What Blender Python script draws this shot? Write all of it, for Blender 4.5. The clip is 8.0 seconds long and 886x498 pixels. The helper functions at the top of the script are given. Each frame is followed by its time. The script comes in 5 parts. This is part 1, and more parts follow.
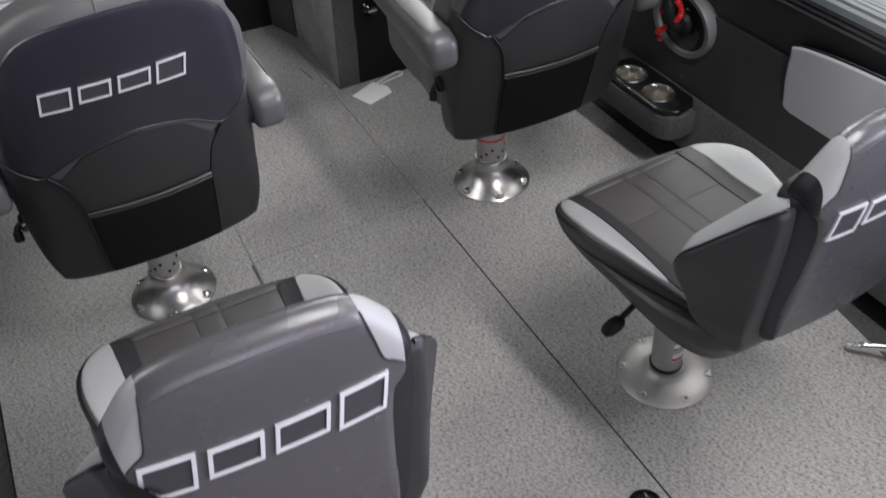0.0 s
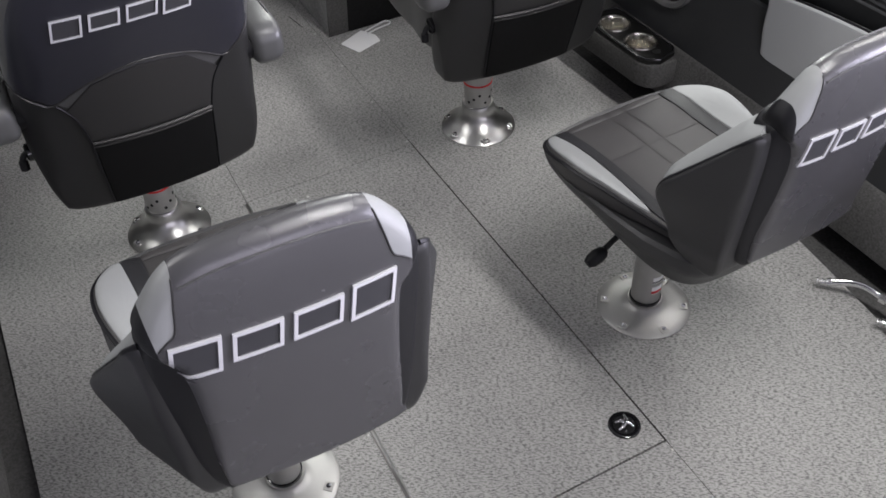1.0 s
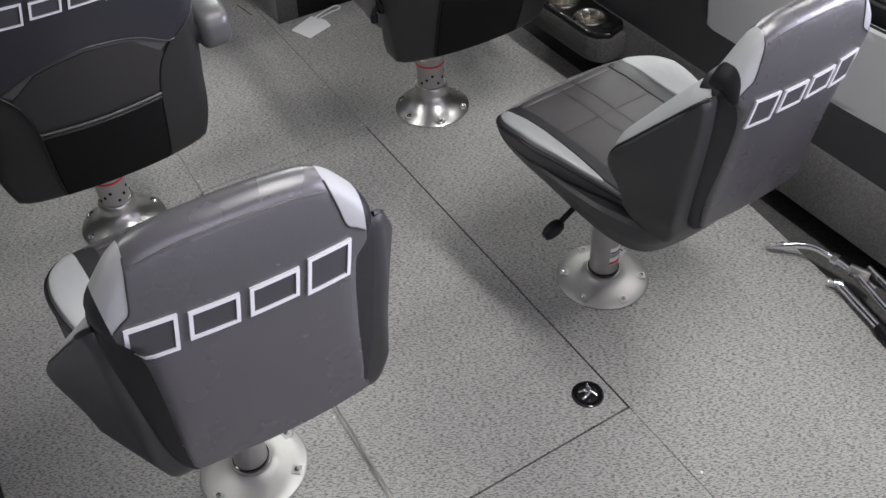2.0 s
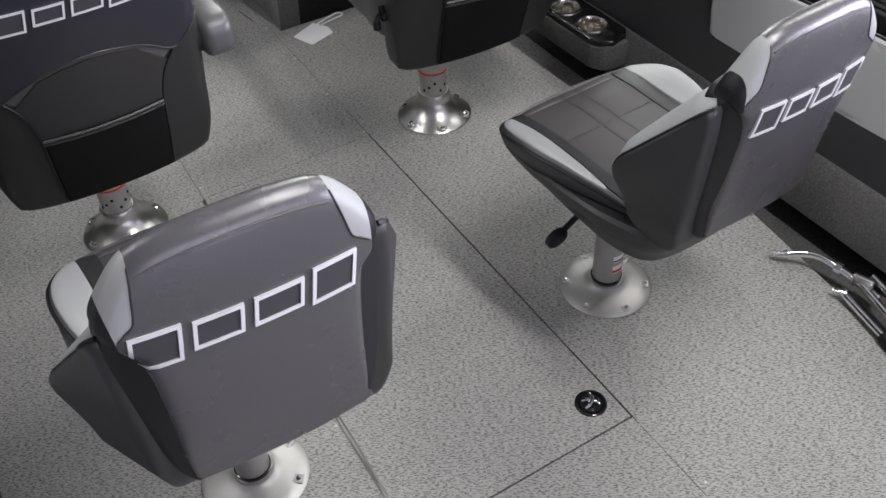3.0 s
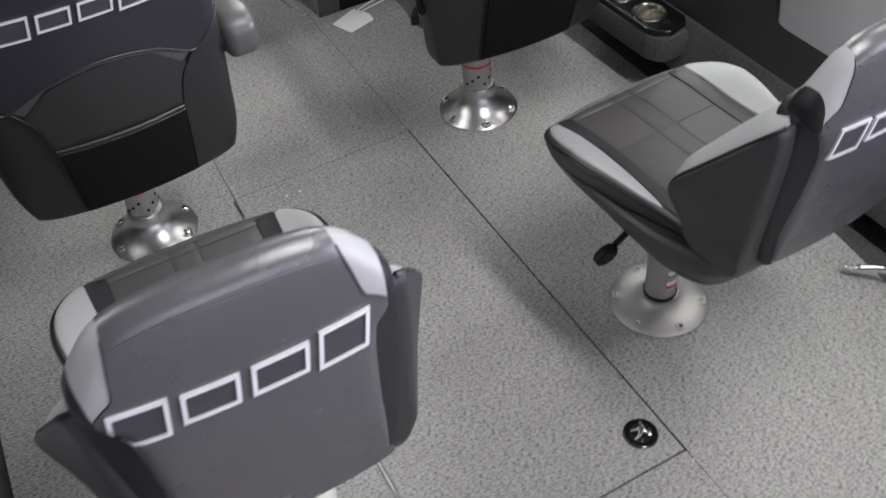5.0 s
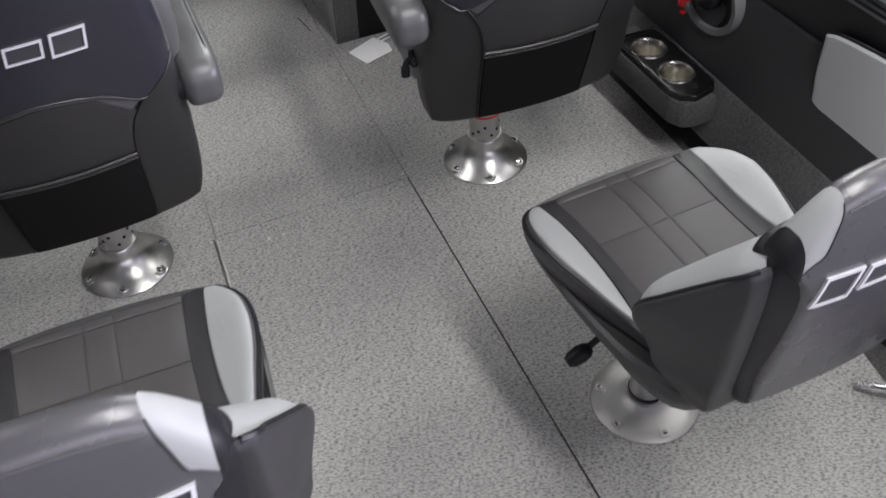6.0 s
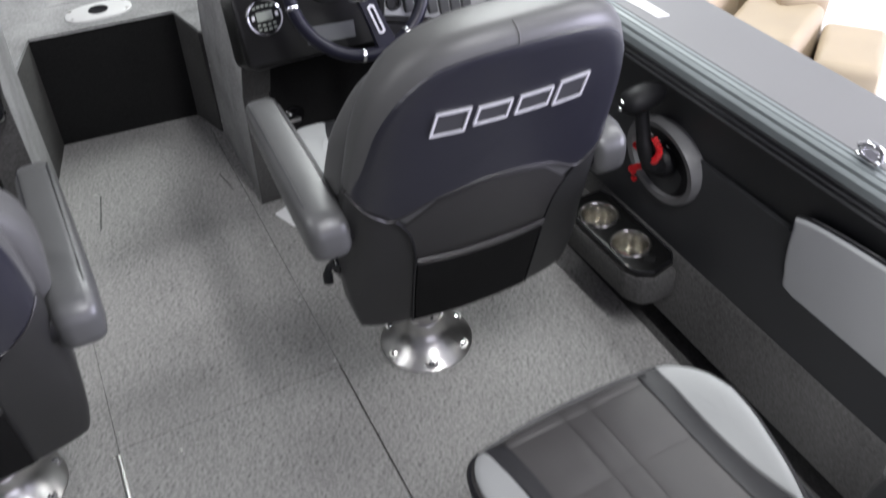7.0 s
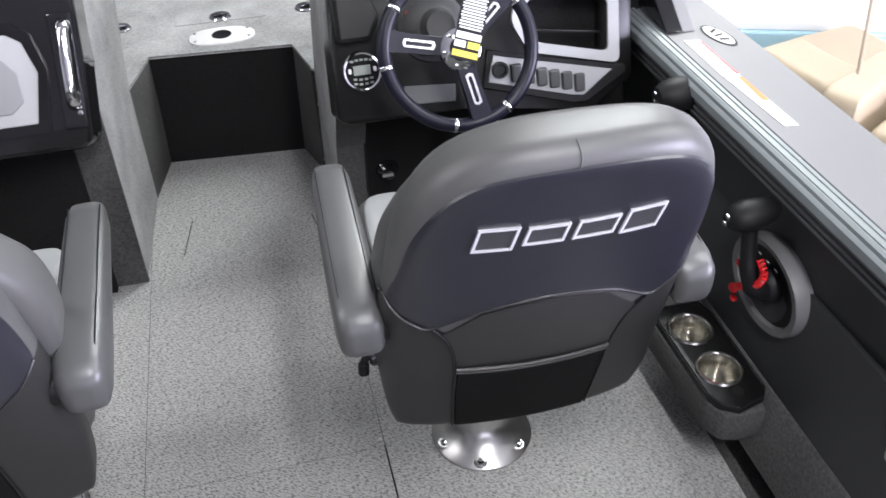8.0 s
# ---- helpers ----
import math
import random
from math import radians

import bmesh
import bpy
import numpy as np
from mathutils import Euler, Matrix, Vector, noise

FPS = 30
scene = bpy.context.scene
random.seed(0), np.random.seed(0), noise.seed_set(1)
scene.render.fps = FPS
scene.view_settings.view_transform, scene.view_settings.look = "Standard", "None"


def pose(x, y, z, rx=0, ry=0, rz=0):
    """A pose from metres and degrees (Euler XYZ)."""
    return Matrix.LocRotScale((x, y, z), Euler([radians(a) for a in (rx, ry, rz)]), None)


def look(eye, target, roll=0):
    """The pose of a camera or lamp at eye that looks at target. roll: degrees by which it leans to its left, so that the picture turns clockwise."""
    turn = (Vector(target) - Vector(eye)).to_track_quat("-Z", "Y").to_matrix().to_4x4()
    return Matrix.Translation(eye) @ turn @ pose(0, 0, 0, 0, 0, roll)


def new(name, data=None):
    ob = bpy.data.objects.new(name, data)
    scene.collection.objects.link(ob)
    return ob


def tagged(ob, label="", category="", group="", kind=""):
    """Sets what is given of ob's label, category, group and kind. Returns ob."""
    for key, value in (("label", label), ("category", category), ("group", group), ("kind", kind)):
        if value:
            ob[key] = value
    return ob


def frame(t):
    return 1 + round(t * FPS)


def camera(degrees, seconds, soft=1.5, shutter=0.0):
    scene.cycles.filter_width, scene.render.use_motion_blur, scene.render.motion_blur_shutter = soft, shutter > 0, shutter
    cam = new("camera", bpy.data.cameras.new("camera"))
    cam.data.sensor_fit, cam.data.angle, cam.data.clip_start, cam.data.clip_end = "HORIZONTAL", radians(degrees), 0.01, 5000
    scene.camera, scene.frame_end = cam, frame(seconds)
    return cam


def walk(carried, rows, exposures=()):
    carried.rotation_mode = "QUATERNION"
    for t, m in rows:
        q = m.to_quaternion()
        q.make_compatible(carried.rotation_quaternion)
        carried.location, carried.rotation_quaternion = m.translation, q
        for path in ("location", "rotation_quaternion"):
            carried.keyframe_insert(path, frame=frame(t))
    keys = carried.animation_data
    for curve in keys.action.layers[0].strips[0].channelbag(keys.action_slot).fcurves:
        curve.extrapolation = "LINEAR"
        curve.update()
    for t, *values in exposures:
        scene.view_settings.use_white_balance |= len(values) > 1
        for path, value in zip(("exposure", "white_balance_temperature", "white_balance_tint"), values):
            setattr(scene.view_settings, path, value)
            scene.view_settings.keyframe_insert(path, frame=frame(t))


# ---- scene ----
cam = camera(52.2, 8.0, shutter=0.5)
PATH = [
    (0, (-0.836, -0.729, 1.689), (-0.222, 0.641, 0.368), -4.6),
    (0.5, (-0.894, -0.78, 1.699), (-0.258, 0.531, 0.33), -3.0),
    (1, (-0.919, -0.816, 1.693), (-0.284, 0.487, 0.316), -2.9),
    (1.5, (-0.919, -0.843, 1.68), (-0.236, 0.408, 0.277), -3.7),
    (3, (-0.922, -0.829, 1.678), (-0.22, 0.427, 0.29), -3.0),
    (3.5, (-0.921, -0.828, 1.68), (-0.218, 0.429, 0.292), -3.1),
    (4, (-0.924, -0.817, 1.663), (-0.226, 0.439, 0.272), -2.4),
    (4.2, (-0.928, -0.809, 1.634), (-0.267, 0.452, 0.229), -4.2),
    (5.3, (-0.715, -0.651, 1.643), (-0.177, 0.641, 0.214), -5.4),
    (5.5, (-0.645, -0.63, 1.627), (-0.153, 0.704, 0.22), -4.9),
    (6, (-0.543, -0.569, 1.627), (-0.084, 0.761, 0.205), -4.6),
    (6.5, (-0.457, -0.45, 1.617), (0.079, 0.876, 0.219), -4.2),
    (7, (-0.363, -0.248, 1.648), (0.249, 1.147, 0.352), -3.5),
    (7.5, (-0.242, -0.149, 1.647), (0.238, 1.334, 0.394), -3.0),
    (8, (-0.161, -0.108, 1.649), (0.19, 1.421, 0.408), -1.7),
]
walk(cam, [(t, look(eye, target, roll)) for t, eye, target, roll in PATH], [(0, -0.70, 6620, 10), (1, -0.66, 6620, 10), (3, -0.62, 6620, 10), (4, -0.63, 6620, 10), (6, -0.58, 6600, 10), (6.5, -0.60, 6500, 10), (7, -0.53, 6420, 10), (7.5, -0.31, 6390, 11), (8, -0.19, 6390, 11)])

# ---------------------------------------------------------------- world, lights, exposure
world = bpy.data.worlds.new("showroom_air")
scene.world = world
world.use_nodes = True
world.node_tree.nodes["Background"].inputs[0].default_value = (1.0, 0.985, 0.98, 1)
world.node_tree.nodes["Background"].inputs[1].default_value = 0.13
scene.view_settings.exposure = 0.0


def area_lamp(name, eye, target, sx, sy, power, colour=(1, 1, 1)):
    data = bpy.data.lights.new(name, "AREA")
    data.shape, data.size, data.size_y, data.energy, data.color = "RECTANGLE", sx, sy, power, colour
    ob = new(name, data)
    ob.matrix_world = look(eye, target)
    return ob


# rows of ceiling tubes: along the cockpit, out to starboard, forward to starboard; added fill: to port, over the next
# boat
area_lamp("ceiling_lamp", (0.34, -0.8, 3.1), (0.32, 0.2, 0), 0.2, 1.5, 108, (0.99, 0.985, 1.0))
area_lamp("ceiling_lamp", (2.5, 0.8, 3.1), (-0.3, 1.2, 0), 0.3, 3.6, 66, (0.985, 0.99, 1.0))
area_lamp("ceiling_lamp", (1.6, 3.6, 3.0), (0.0, 2.4, 0), 0.9, 3.0, 200, (0.965, 1.0, 0.985))
# two fill lamps, no tubes seen: brighten the side pads and the next boat
area_lamp("ceiling_lamp", (-2.3, 1.6, 3.1), (0.5, 1.4, 0.2), 0.4, 4.0, 98, (0.98, 0.98, 1.0))
area_lamp("ceiling_lamp", (3.4, 1.2, 3.3), (3.2, 2.6, 0), 2.4, 0.8, 110, (1.0, 0.99, 0.98))

# ---------------------------------------------------------------- materials


def mat(name, colour, rough=0.5, metal=0.0, var=0.12, scale=12.0, bump=0.0, bump_scale=300.0, tint=None, spec=0.5, coat=0.0, mottle=2.5):
    """Principled surface with two scales of colour change and fine relief."""
    m = bpy.data.materials.new(name)
    m.use_nodes = True
    nt = m.node_tree
    b = nt.nodes["Principled BSDF"]
    b.inputs["Roughness"].default_value, b.inputs["Metallic"].default_value = rough, metal
    b.inputs["Specular IOR Level"].default_value = spec
    b.inputs["Coat Weight"].default_value = coat
    b.inputs["Coat Roughness"].default_value = 0.08
    tc = nt.nodes.new("ShaderNodeTexCoord")
    n1, n2 = nt.nodes.new("ShaderNodeTexNoise"), nt.nodes.new("ShaderNodeTexNoise")
    n1.inputs["Scale"].default_value, n2.inputs["Scale"].default_value = scale, mottle
    n1.inputs["Detail"].default_value = 6
    add = nt.nodes.new("ShaderNodeMath")
    add.operation = "ADD"
    nt.links.new(tc.outputs["Object"], n1.inputs["Vector"])
    nt.links.new(tc.outputs["Object"], n2.inputs["Vector"])
    nt.links.new(n1.outputs["Fac"], add.inputs[0])
    nt.links.new(n2.outputs["Fac"], add.inputs[1])
    ramp = nt.nodes.new("ShaderNodeMapRange")
    ramp.inputs["From Min"].default_value, ramp.inputs["From Max"].default_value = 0.6, 1.4
    nt.links.new(add.outputs[0], ramp.inputs["Value"])
    mix = nt.nodes.new("ShaderNodeMix")
    mix.data_type = "RGBA"
    lo = [c * (1 - var) for c in colour]
    hi = [min(1, c * (1 + var)) for c in (tint or colour)]
    mix.inputs["A"].default_value, mix.inputs["B"].default_value = (*lo, 1), (*hi, 1)
    nt.links.new(ramp.outputs[0], mix.inputs["Factor"])
    nt.links.new(mix.outputs["Result"], b.inputs["Base Color"])
    rr = nt.nodes.new("ShaderNodeMapRange")
    rr.inputs["To Min"].default_value, rr.inputs["To Max"].default_value = max(0.02, rough * 0.85), min(1, rough * 1.15)
    nt.links.new(n1.outputs["Fac"], rr.inputs["Value"])
    nt.links.new(rr.outputs[0], b.inputs["Roughness"])
    if bump:
        n3, bp = nt.nodes.new("ShaderNodeTexNoise"), nt.nodes.new("ShaderNodeBump")
        n3.inputs["Scale"].default_value, n3.inputs["Detail"].default_value = bump_scale, 3
        bp.inputs["Strength"].default_value, bp.inputs["Distance"].default_value = bump, 0.002
        nt.links.new(tc.outputs["Object"], n3.inputs["Vector"])
        nt.links.new(n3.outputs["Fac"], bp.inputs["Height"])
        nt.links.new(bp.outputs[0], b.inputs["Normal"])
    return m


def woven_floor(name):
    """Pale grey woven vinyl with short darker dashes that run slantwise across the boat."""
    m = mat(name, (0.368, 0.362, 0.349), 0.75, var=0.09, scale=40, mottle=3)
    nt = m.node_tree
    b = nt.nodes["Principled BSDF"]
    base = b.inputs["Base Color"].links[0].from_socket
    tc = nt.nodes.new("ShaderNodeTexCoord")
    mp = nt.nodes.new("ShaderNodeMapping")
    mp.vector_type = "TEXTURE"
    mp.inputs["Rotation"].default_value = (0, 0, radians(-30))
    mp.inputs["Scale"].default_value = (1 / 118, 1 / 370, 1 / 118)
    n = nt.nodes.new("ShaderNodeTexNoise")
    n.inputs["Scale"].default_value, n.inputs["Detail"].default_value, n.inputs["Distortion"].default_value = 1.0, 2.0, 0.5
    cr = nt.nodes.new("ShaderNodeValToRGB")
    cr.color_ramp.elements[0].position, cr.color_ramp.elements[0].color = 0.39, (0.37, 0.38, 0.38, 1)
    cr.color_ramp.elements[1].position, cr.color_ramp.elements[1].color = 0.52, (1, 1, 1, 1)
    mx = nt.nodes.new("ShaderNodeMix")
    mx.data_type, mx.blend_type = "RGBA", "MULTIPLY"
    mx.inputs["Factor"].default_value = 1.0
    nt.links.new(tc.outputs["Object"], mp.inputs[0])
    nt.links.new(mp.outputs[0], n.inputs["Vector"])
    nt.links.new(n.outputs["Fac"], cr.inputs[0])
    nt.links.new(base, mx.inputs["A"])
    nt.links.new(cr.outputs[0], mx.inputs["B"])
    nt.links.new(mx.outputs["Result"], b.inputs["Base Color"])
    bp = nt.nodes.new("ShaderNodeBump")
    bp.inputs["Strength"].default_value, bp.inputs["Distance"].default_value = 0.45, 0.002
    nt.links.new(n.outputs["Fac"], bp.inputs["Height"])
    nt.links.new(bp.outputs[0], b.inputs["Normal"])
    return m


M = {
    "floor": woven_floor("woven_vinyl"),
    "carpet": mat("charcoal_carpet", (0.076, 0.075, 0.073), 0.95, var=0.55, scale=160, bump=1.0, bump_scale=220, spec=0.1),
    "deck_carpet": mat("grey_deck_carpet", (0.30, 0.30, 0.298), 0.95, var=0.4, scale=140, mottle=7, bump=0.9, bump_scale=240, spec=0.1),
    "black_carpet": mat("black_carpet", (0.012, 0.012, 0.012), 0.95, var=0.4, scale=120, bump=0.7, bump_scale=200, spec=0.1),
    "pan_vinyl": mat("charcoal_vinyl", (0.026, 0.026, 0.027), 0.42, var=0.08, scale=8, bump=0.18, bump_scale=700),
    # helm chair vinyl in a lit tone, matched to the bright top roll
    "vinyl": mat("lit_grey_vinyl", (0.080, 0.080, 0.079), 0.40, var=0.08, scale=8, bump=0.18, bump_scale=700, spec=0.5),
    # the same vinyl, darkened to hold the shade on the lower back
    "shell": mat("shaded_back_vinyl", (0.022, 0.022, 0.022), 0.45, var=0.08, scale=8, bump=0.18, bump_scale=700, spec=0.4),
    # chair vinyl again, lightened as if lit from above, for the armrests
    "vinyl_arm": mat("top_lit_arm_vinyl", (0.076, 0.077, 0.077), 0.36, var=0.08, scale=8, bump=0.18, bump_scale=700, spec=0.7),
    "vinyl_mid": mat("mid_grey_vinyl", (0.069, 0.068, 0.072), 0.27, var=0.08, scale=8, bump=0.18, bump_scale=700, spec=0.85),
    # slate for piping; its darkness also paints shade on the lower back panel
    "vinyl_low": mat("slate_vinyl_shaded", (0.026, 0.025, 0.025), 0.42, var=0.08, scale=8, bump=0.18, bump_scale=700),
    "quilt": mat("taupe_grey_vinyl", (0.052, 0.0495, 0.0495), 0.45, var=0.08, scale=8, bump=0.18, bump_scale=700),
    "navy": mat("navy_vinyl", (0.015, 0.015, 0.023), 0.36, var=0.1, scale=6, bump=0.15, bump_scale=700, spec=0.75),
    "black_vinyl": mat("black_vinyl", (0.010, 0.010, 0.012), 0.45, var=0.1, scale=8, bump=0.18, bump_scale=700, spec=0.35),
    "stripe": mat("dark_seat_stripe", (0.022, 0.022, 0.024), 0.45, var=0.1, scale=8, bump=0.18, bump_scale=700, spec=0.4),
    "pale": mat("pale_grey_vinyl", (0.285, 0.292, 0.292), 0.5, var=0.05, scale=8, bump=0.15, bump_scale=700),
    "pad": mat("grey_side_pad", (0.44, 0.45, 0.455), 0.5, var=0.05, scale=6, bump=0.15, bump_scale=600),
    "mesh": mat("black_mesh_fabric", (0.006, 0.006, 0.006), 0.8, var=0.3, scale=200, bump=0.6, bump_scale=500, spec=0.2),
    "wall": mat("black_side_vinyl", (0.016, 0.017, 0.018), 0.5, var=0.12, scale=10, bump=0.2, bump_scale=500),
    "wall2": mat("charcoal_side_vinyl", (0.024, 0.025, 0.027), 0.5, var=0.12, scale=10, bump=0.2, bump_scale=500),
    "alu": mat("brushed_aluminium", (0.56, 0.555, 0.54), 0.30, 1.0, var=0.06, scale=60, bump=0.05, bump_scale=400),
    "alu_dull": mat("cast_aluminium", (0.46, 0.455, 0.44), 0.48, 0.75, var=0.06, scale=40, bump=0.08, bump_scale=300),
    "steel": mat("stainless_steel", (0.76, 0.74, 0.69), 0.18, 1.0, var=0.08, scale=30),
    "wheel": mat("wheel_leather", (0.007, 0.007, 0.015), 0.36, var=0.1, scale=20, bump=0.1, bump_scale=400, spec=0.3),
    "chrome": mat("chrome", (0.85, 0.85, 0.86), 0.07, 1.0, var=0.02, scale=10),
    "plastic": mat("black_plastic", (0.008, 0.008, 0.009), 0.5, var=0.15, scale=20, bump=0.1, bump_scale=500, spec=0.22),
    "dash_black": mat("satin_black_moulding", (0.006, 0.006, 0.006), 0.33, var=0.15, scale=20, bump=0.08, bump_scale=500, spec=0.28),
    "bright": mat("bright_trim", (0.88, 0.88, 0.88), 0.26, 1.0, var=0.03, scale=20),
    "switch_grey": mat("grey_switch_plastic", (0.055, 0.056, 0.058), 0.4, var=0.08, scale=30),
    "boot_grey": mat("charcoal_rubber_boot", (0.030, 0.030, 0.031), 0.5, var=0.1, scale=30, bump=0.1, bump_scale=300),
    "door_silver": mat("pale_silver_paint", (0.46, 0.465, 0.47), 0.38, 0.2, var=0.04, scale=8),
    "gloss": mat("glossy_black_plastic", (0.008, 0.008, 0.009), 0.12, var=0.1, scale=10, coat=0.3),
    "silver": mat("silver_paint", (0.31, 0.315, 0.32), 0.42, 0.25, var=0.04, scale=12),
    "thread": mat("silver_thread", (0.70, 0.70, 0.72), 0.35, 0.2, var=0.05, scale=60),
    "thread_dark": mat("dark_silver_thread", (0.05, 0.05, 0.055), 0.5, 0.2, var=0.1, scale=60),
    "gunwale": mat("grey_gunwale_paint", (0.185, 0.184, 0.190), 0.55, var=0.03, scale=8),
    "ring_grey": mat("grey_plastic", (0.12, 0.12, 0.122), 0.45, var=0.05, scale=20, bump=0.1, bump_scale=400),
    "rail": mat("anodised_rail", (0.22, 0.245, 0.25), 0.5, 0.2, var=0.05, scale=20),
    "rail_dark": mat("dark_rail", (0.10, 0.103, 0.106), 0.4, 0.3, var=0.05, scale=20),
    "paper": mat("white_paper", (0.84, 0.84, 0.84), 0.7, var=0.02, scale=8),
    "red": mat("red_cord", (0.65, 0.015, 0.02), 0.4, var=0.1, scale=40),
    "orange": mat("orange_print", (0.75, 0.18, 0.03), 0.5, var=0.03),
    "yellow": mat("yellow_print", (0.75, 0.62, 0.08), 0.5, var=0.03),
    "white": mat("white_plate", (0.66, 0.66, 0.65), 0.4, var=0.03),
    "lcd": mat("grey_screen", (0.24, 0.26, 0.23), 0.2, var=0.03),
    "tan": mat("tan_vinyl", (0.41, 0.335, 0.235), 0.5, var=0.08, scale=5),
    "hall_wall": mat("grey_hall_wall", (0.36, 0.36, 0.36), 0.8, var=0.04, scale=3),
    "fence_white": mat("white_fence_enamel", (0.82, 0.83, 0.83), 0.6, var=0.02, scale=3),
    "hall_floor": mat("hall_concrete", (0.25, 0.25, 0.25), 0.6, var=0.1, scale=4),
    "blue": mat("pale_blue_skirting", (0.38, 0.58, 0.66), 0.6, var=0.05, scale=4),
    "skin": mat("hull_metal", (0.20, 0.20, 0.21), 0.4, 0.4, var=0.05),
}

# ---------------------------------------------------------------- mesh helpers


def finish(name, bm, material, parent=None, label="", angle=38):
    bmesh.ops.recalc_face_normals(bm, faces=bm.faces)
    me = bpy.data.meshes.new(name)
    bm.to_mesh(me)
    bm.free()
    areas = sorted(p.area for p in me.polygons)
    mid = areas[len(areas) // 2]
    me.shade_smooth()
    me.set_sharp_from_angle(angle=radians(angle))
    for p in me.polygons:
        p.use_smooth = len(areas) > 300 or p.area < 20 * mid  # broad faces between narrow bevels stay flat
    me.materials.append(M[material])
    ob = new(name, me)
    if parent is not None:
        ob.parent = parent
    if label:
        ob["label"] = label
    return ob


def part(name, bm, material, parent, label="", angle=38):
    return finish(name, bm, material, parent, label, angle)


def thing(name, m, label, category, group=""):
    ob = new(name)
    ob.empty_display_size = 0.05
    ob.matrix_world = m
    return tagged(ob, label, category, group)


def box(size, at=(0, 0, 0), bevel=0.003, rot=None, bm=None, seg=2):
    """A box with rounded edges; size and centre in metres."""
    own = bmesh.new()
    bmesh.ops.create_cube(own, size=1)
    bmesh.ops.scale(own, vec=size, verts=own.verts)
    if bevel:
        bmesh.ops.bevel(own, geom=own.edges[:], offset=bevel, segments=seg, affect="EDGES", profile=0.5)
    m = Matrix.Translation(at) @ (rot or Matrix.Identity(4))
    bmesh.ops.transform(own, matrix=m, verts=own.verts)
    return merge(bm, own)


def merge(bm, own):
    if bm is None:
        return own
    me = bpy.data.meshes.new("tmp")
    own.to_mesh(me)
    own.free()
    bm.from_mesh(me)
    bpy.data.meshes.remove(me)
    return bm


def loft(rings, cap=True, closed=True, bm=None):
    """Skin over rings of points, each with the same count."""
    bm = bm or bmesh.new()
    vs = [[bm.verts.new(p) for p in r] for r in rings]
    n = len(rings[0])
    for a, b in zip(vs, vs[1:]):
        for i in range(n if closed else n - 1):
            j = (i + 1) % n
            bm.faces.new((a[i], a[j], b[j], b[i]))
    if cap:
        for r in (vs[0], vs[-1]):
            bm.faces.new(r)
    return bm


def lathe(profile, n=32, at=(0, 0, 0), rot=None, cap=True, bm=None):
    """Turn (radius, height) pairs round z."""
    m = Matrix.Translation(at) @ (rot or Matrix.Identity(4))
    rings = [[m @ Vector((r * math.cos(2 * math.pi * i / n), r * math.sin(2 * math.pi * i / n), h)) for i in range(n)] for r, h in profile]
    return loft(rings, cap, True, bm)


def prism(outline, h0, h1, axis="z", at=(0, 0, 0), bevel=0.0, bm=None, rot=None):
    """A straight block over a 2D outline. axis x: outline is (y, z); y: (x, z); z: (x, y)."""
    def put(u, v, h):
        return {"x": (h, u, v), "y": (u, h, v), "z": (u, v, h)}[axis]
    own = loft([[put(u, v, h) for u, v in outline] for h in (h0, h1)])
    if bevel:
        bmesh.ops.bevel(own, geom=own.edges[:], offset=bevel, segments=2, affect="EDGES", profile=0.5)
    m = Matrix.Translation(at) @ (rot or Matrix.Identity(4))
    bmesh.ops.transform(own, matrix=m, verts=own.verts)
    return merge(bm, own)


def smooth(points, n=64, closed=True):
    """An even Catmull-Rom curve through the points."""
    pts = [Vector(p) for p in points]
    k = len(pts)
    out = []
    span = k if closed else k - 1
    for i in range(span):
        a, b, c, d = (pts[(i + o) % k] if closed else pts[min(max(i + o, 0), k - 1)] for o in (-1, 0, 1, 2))
        for s in range(12):
            t = s / 12
            out.append(0.5 * ((2 * b) + (c - a) * t + (2 * a - 5 * b + 4 * c - d) * t * t + (3 * b - a - 3 * c + d) * t ** 3))
    if not closed:
        out.append(pts[-1])
    if closed:
        out.append(out[0])
    dist = [0.0]
    for a, b in zip(out, out[1:]):
        dist.append(dist[-1] + (b - a).length)
    res, j = [], 0
    for i in range(n):
        want = dist[-1] * i / (n if closed else n - 1)
        while j < len(dist) - 2 and dist[j + 1] < want:
            j += 1
        f = (want - dist[j]) / max(1e-9, dist[j + 1] - dist[j])
        res.append(out[j].lerp(out[j + 1], min(1, max(0, f))))
    return res


def tube(points, r, n=8, curve=True, steps=24, bm=None, cap=True, closed=False):
    """A round bar along a path; r is one radius or one for each step."""
    pts = smooth(points, steps, closed) if curve else [Vector(p) for p in points]
    rings, up = [], None
    k = len(pts)
    for i, p in enumerate(pts):
        d = (pts[(i + 1) % k] - pts[i - 1]) if closed else (pts[min(i + 1, k - 1)] - pts[max(i - 1, 0)])
        d.normalize()
        if up is None:
            up = d.orthogonal().normalized()
        up = (up - d * up.dot(d)).normalized()
        side = d.cross(up)
        rad = r[i] if isinstance(r, (list, tuple)) else r
        rings.append([p + rad * (up * math.cos(2 * math.pi * a / n) + side * math.sin(2 * math.pi * a / n)) for a in range(n)])
    if closed:
        rings.append(rings[0])
    return loft(rings, cap and not closed, True, bm)


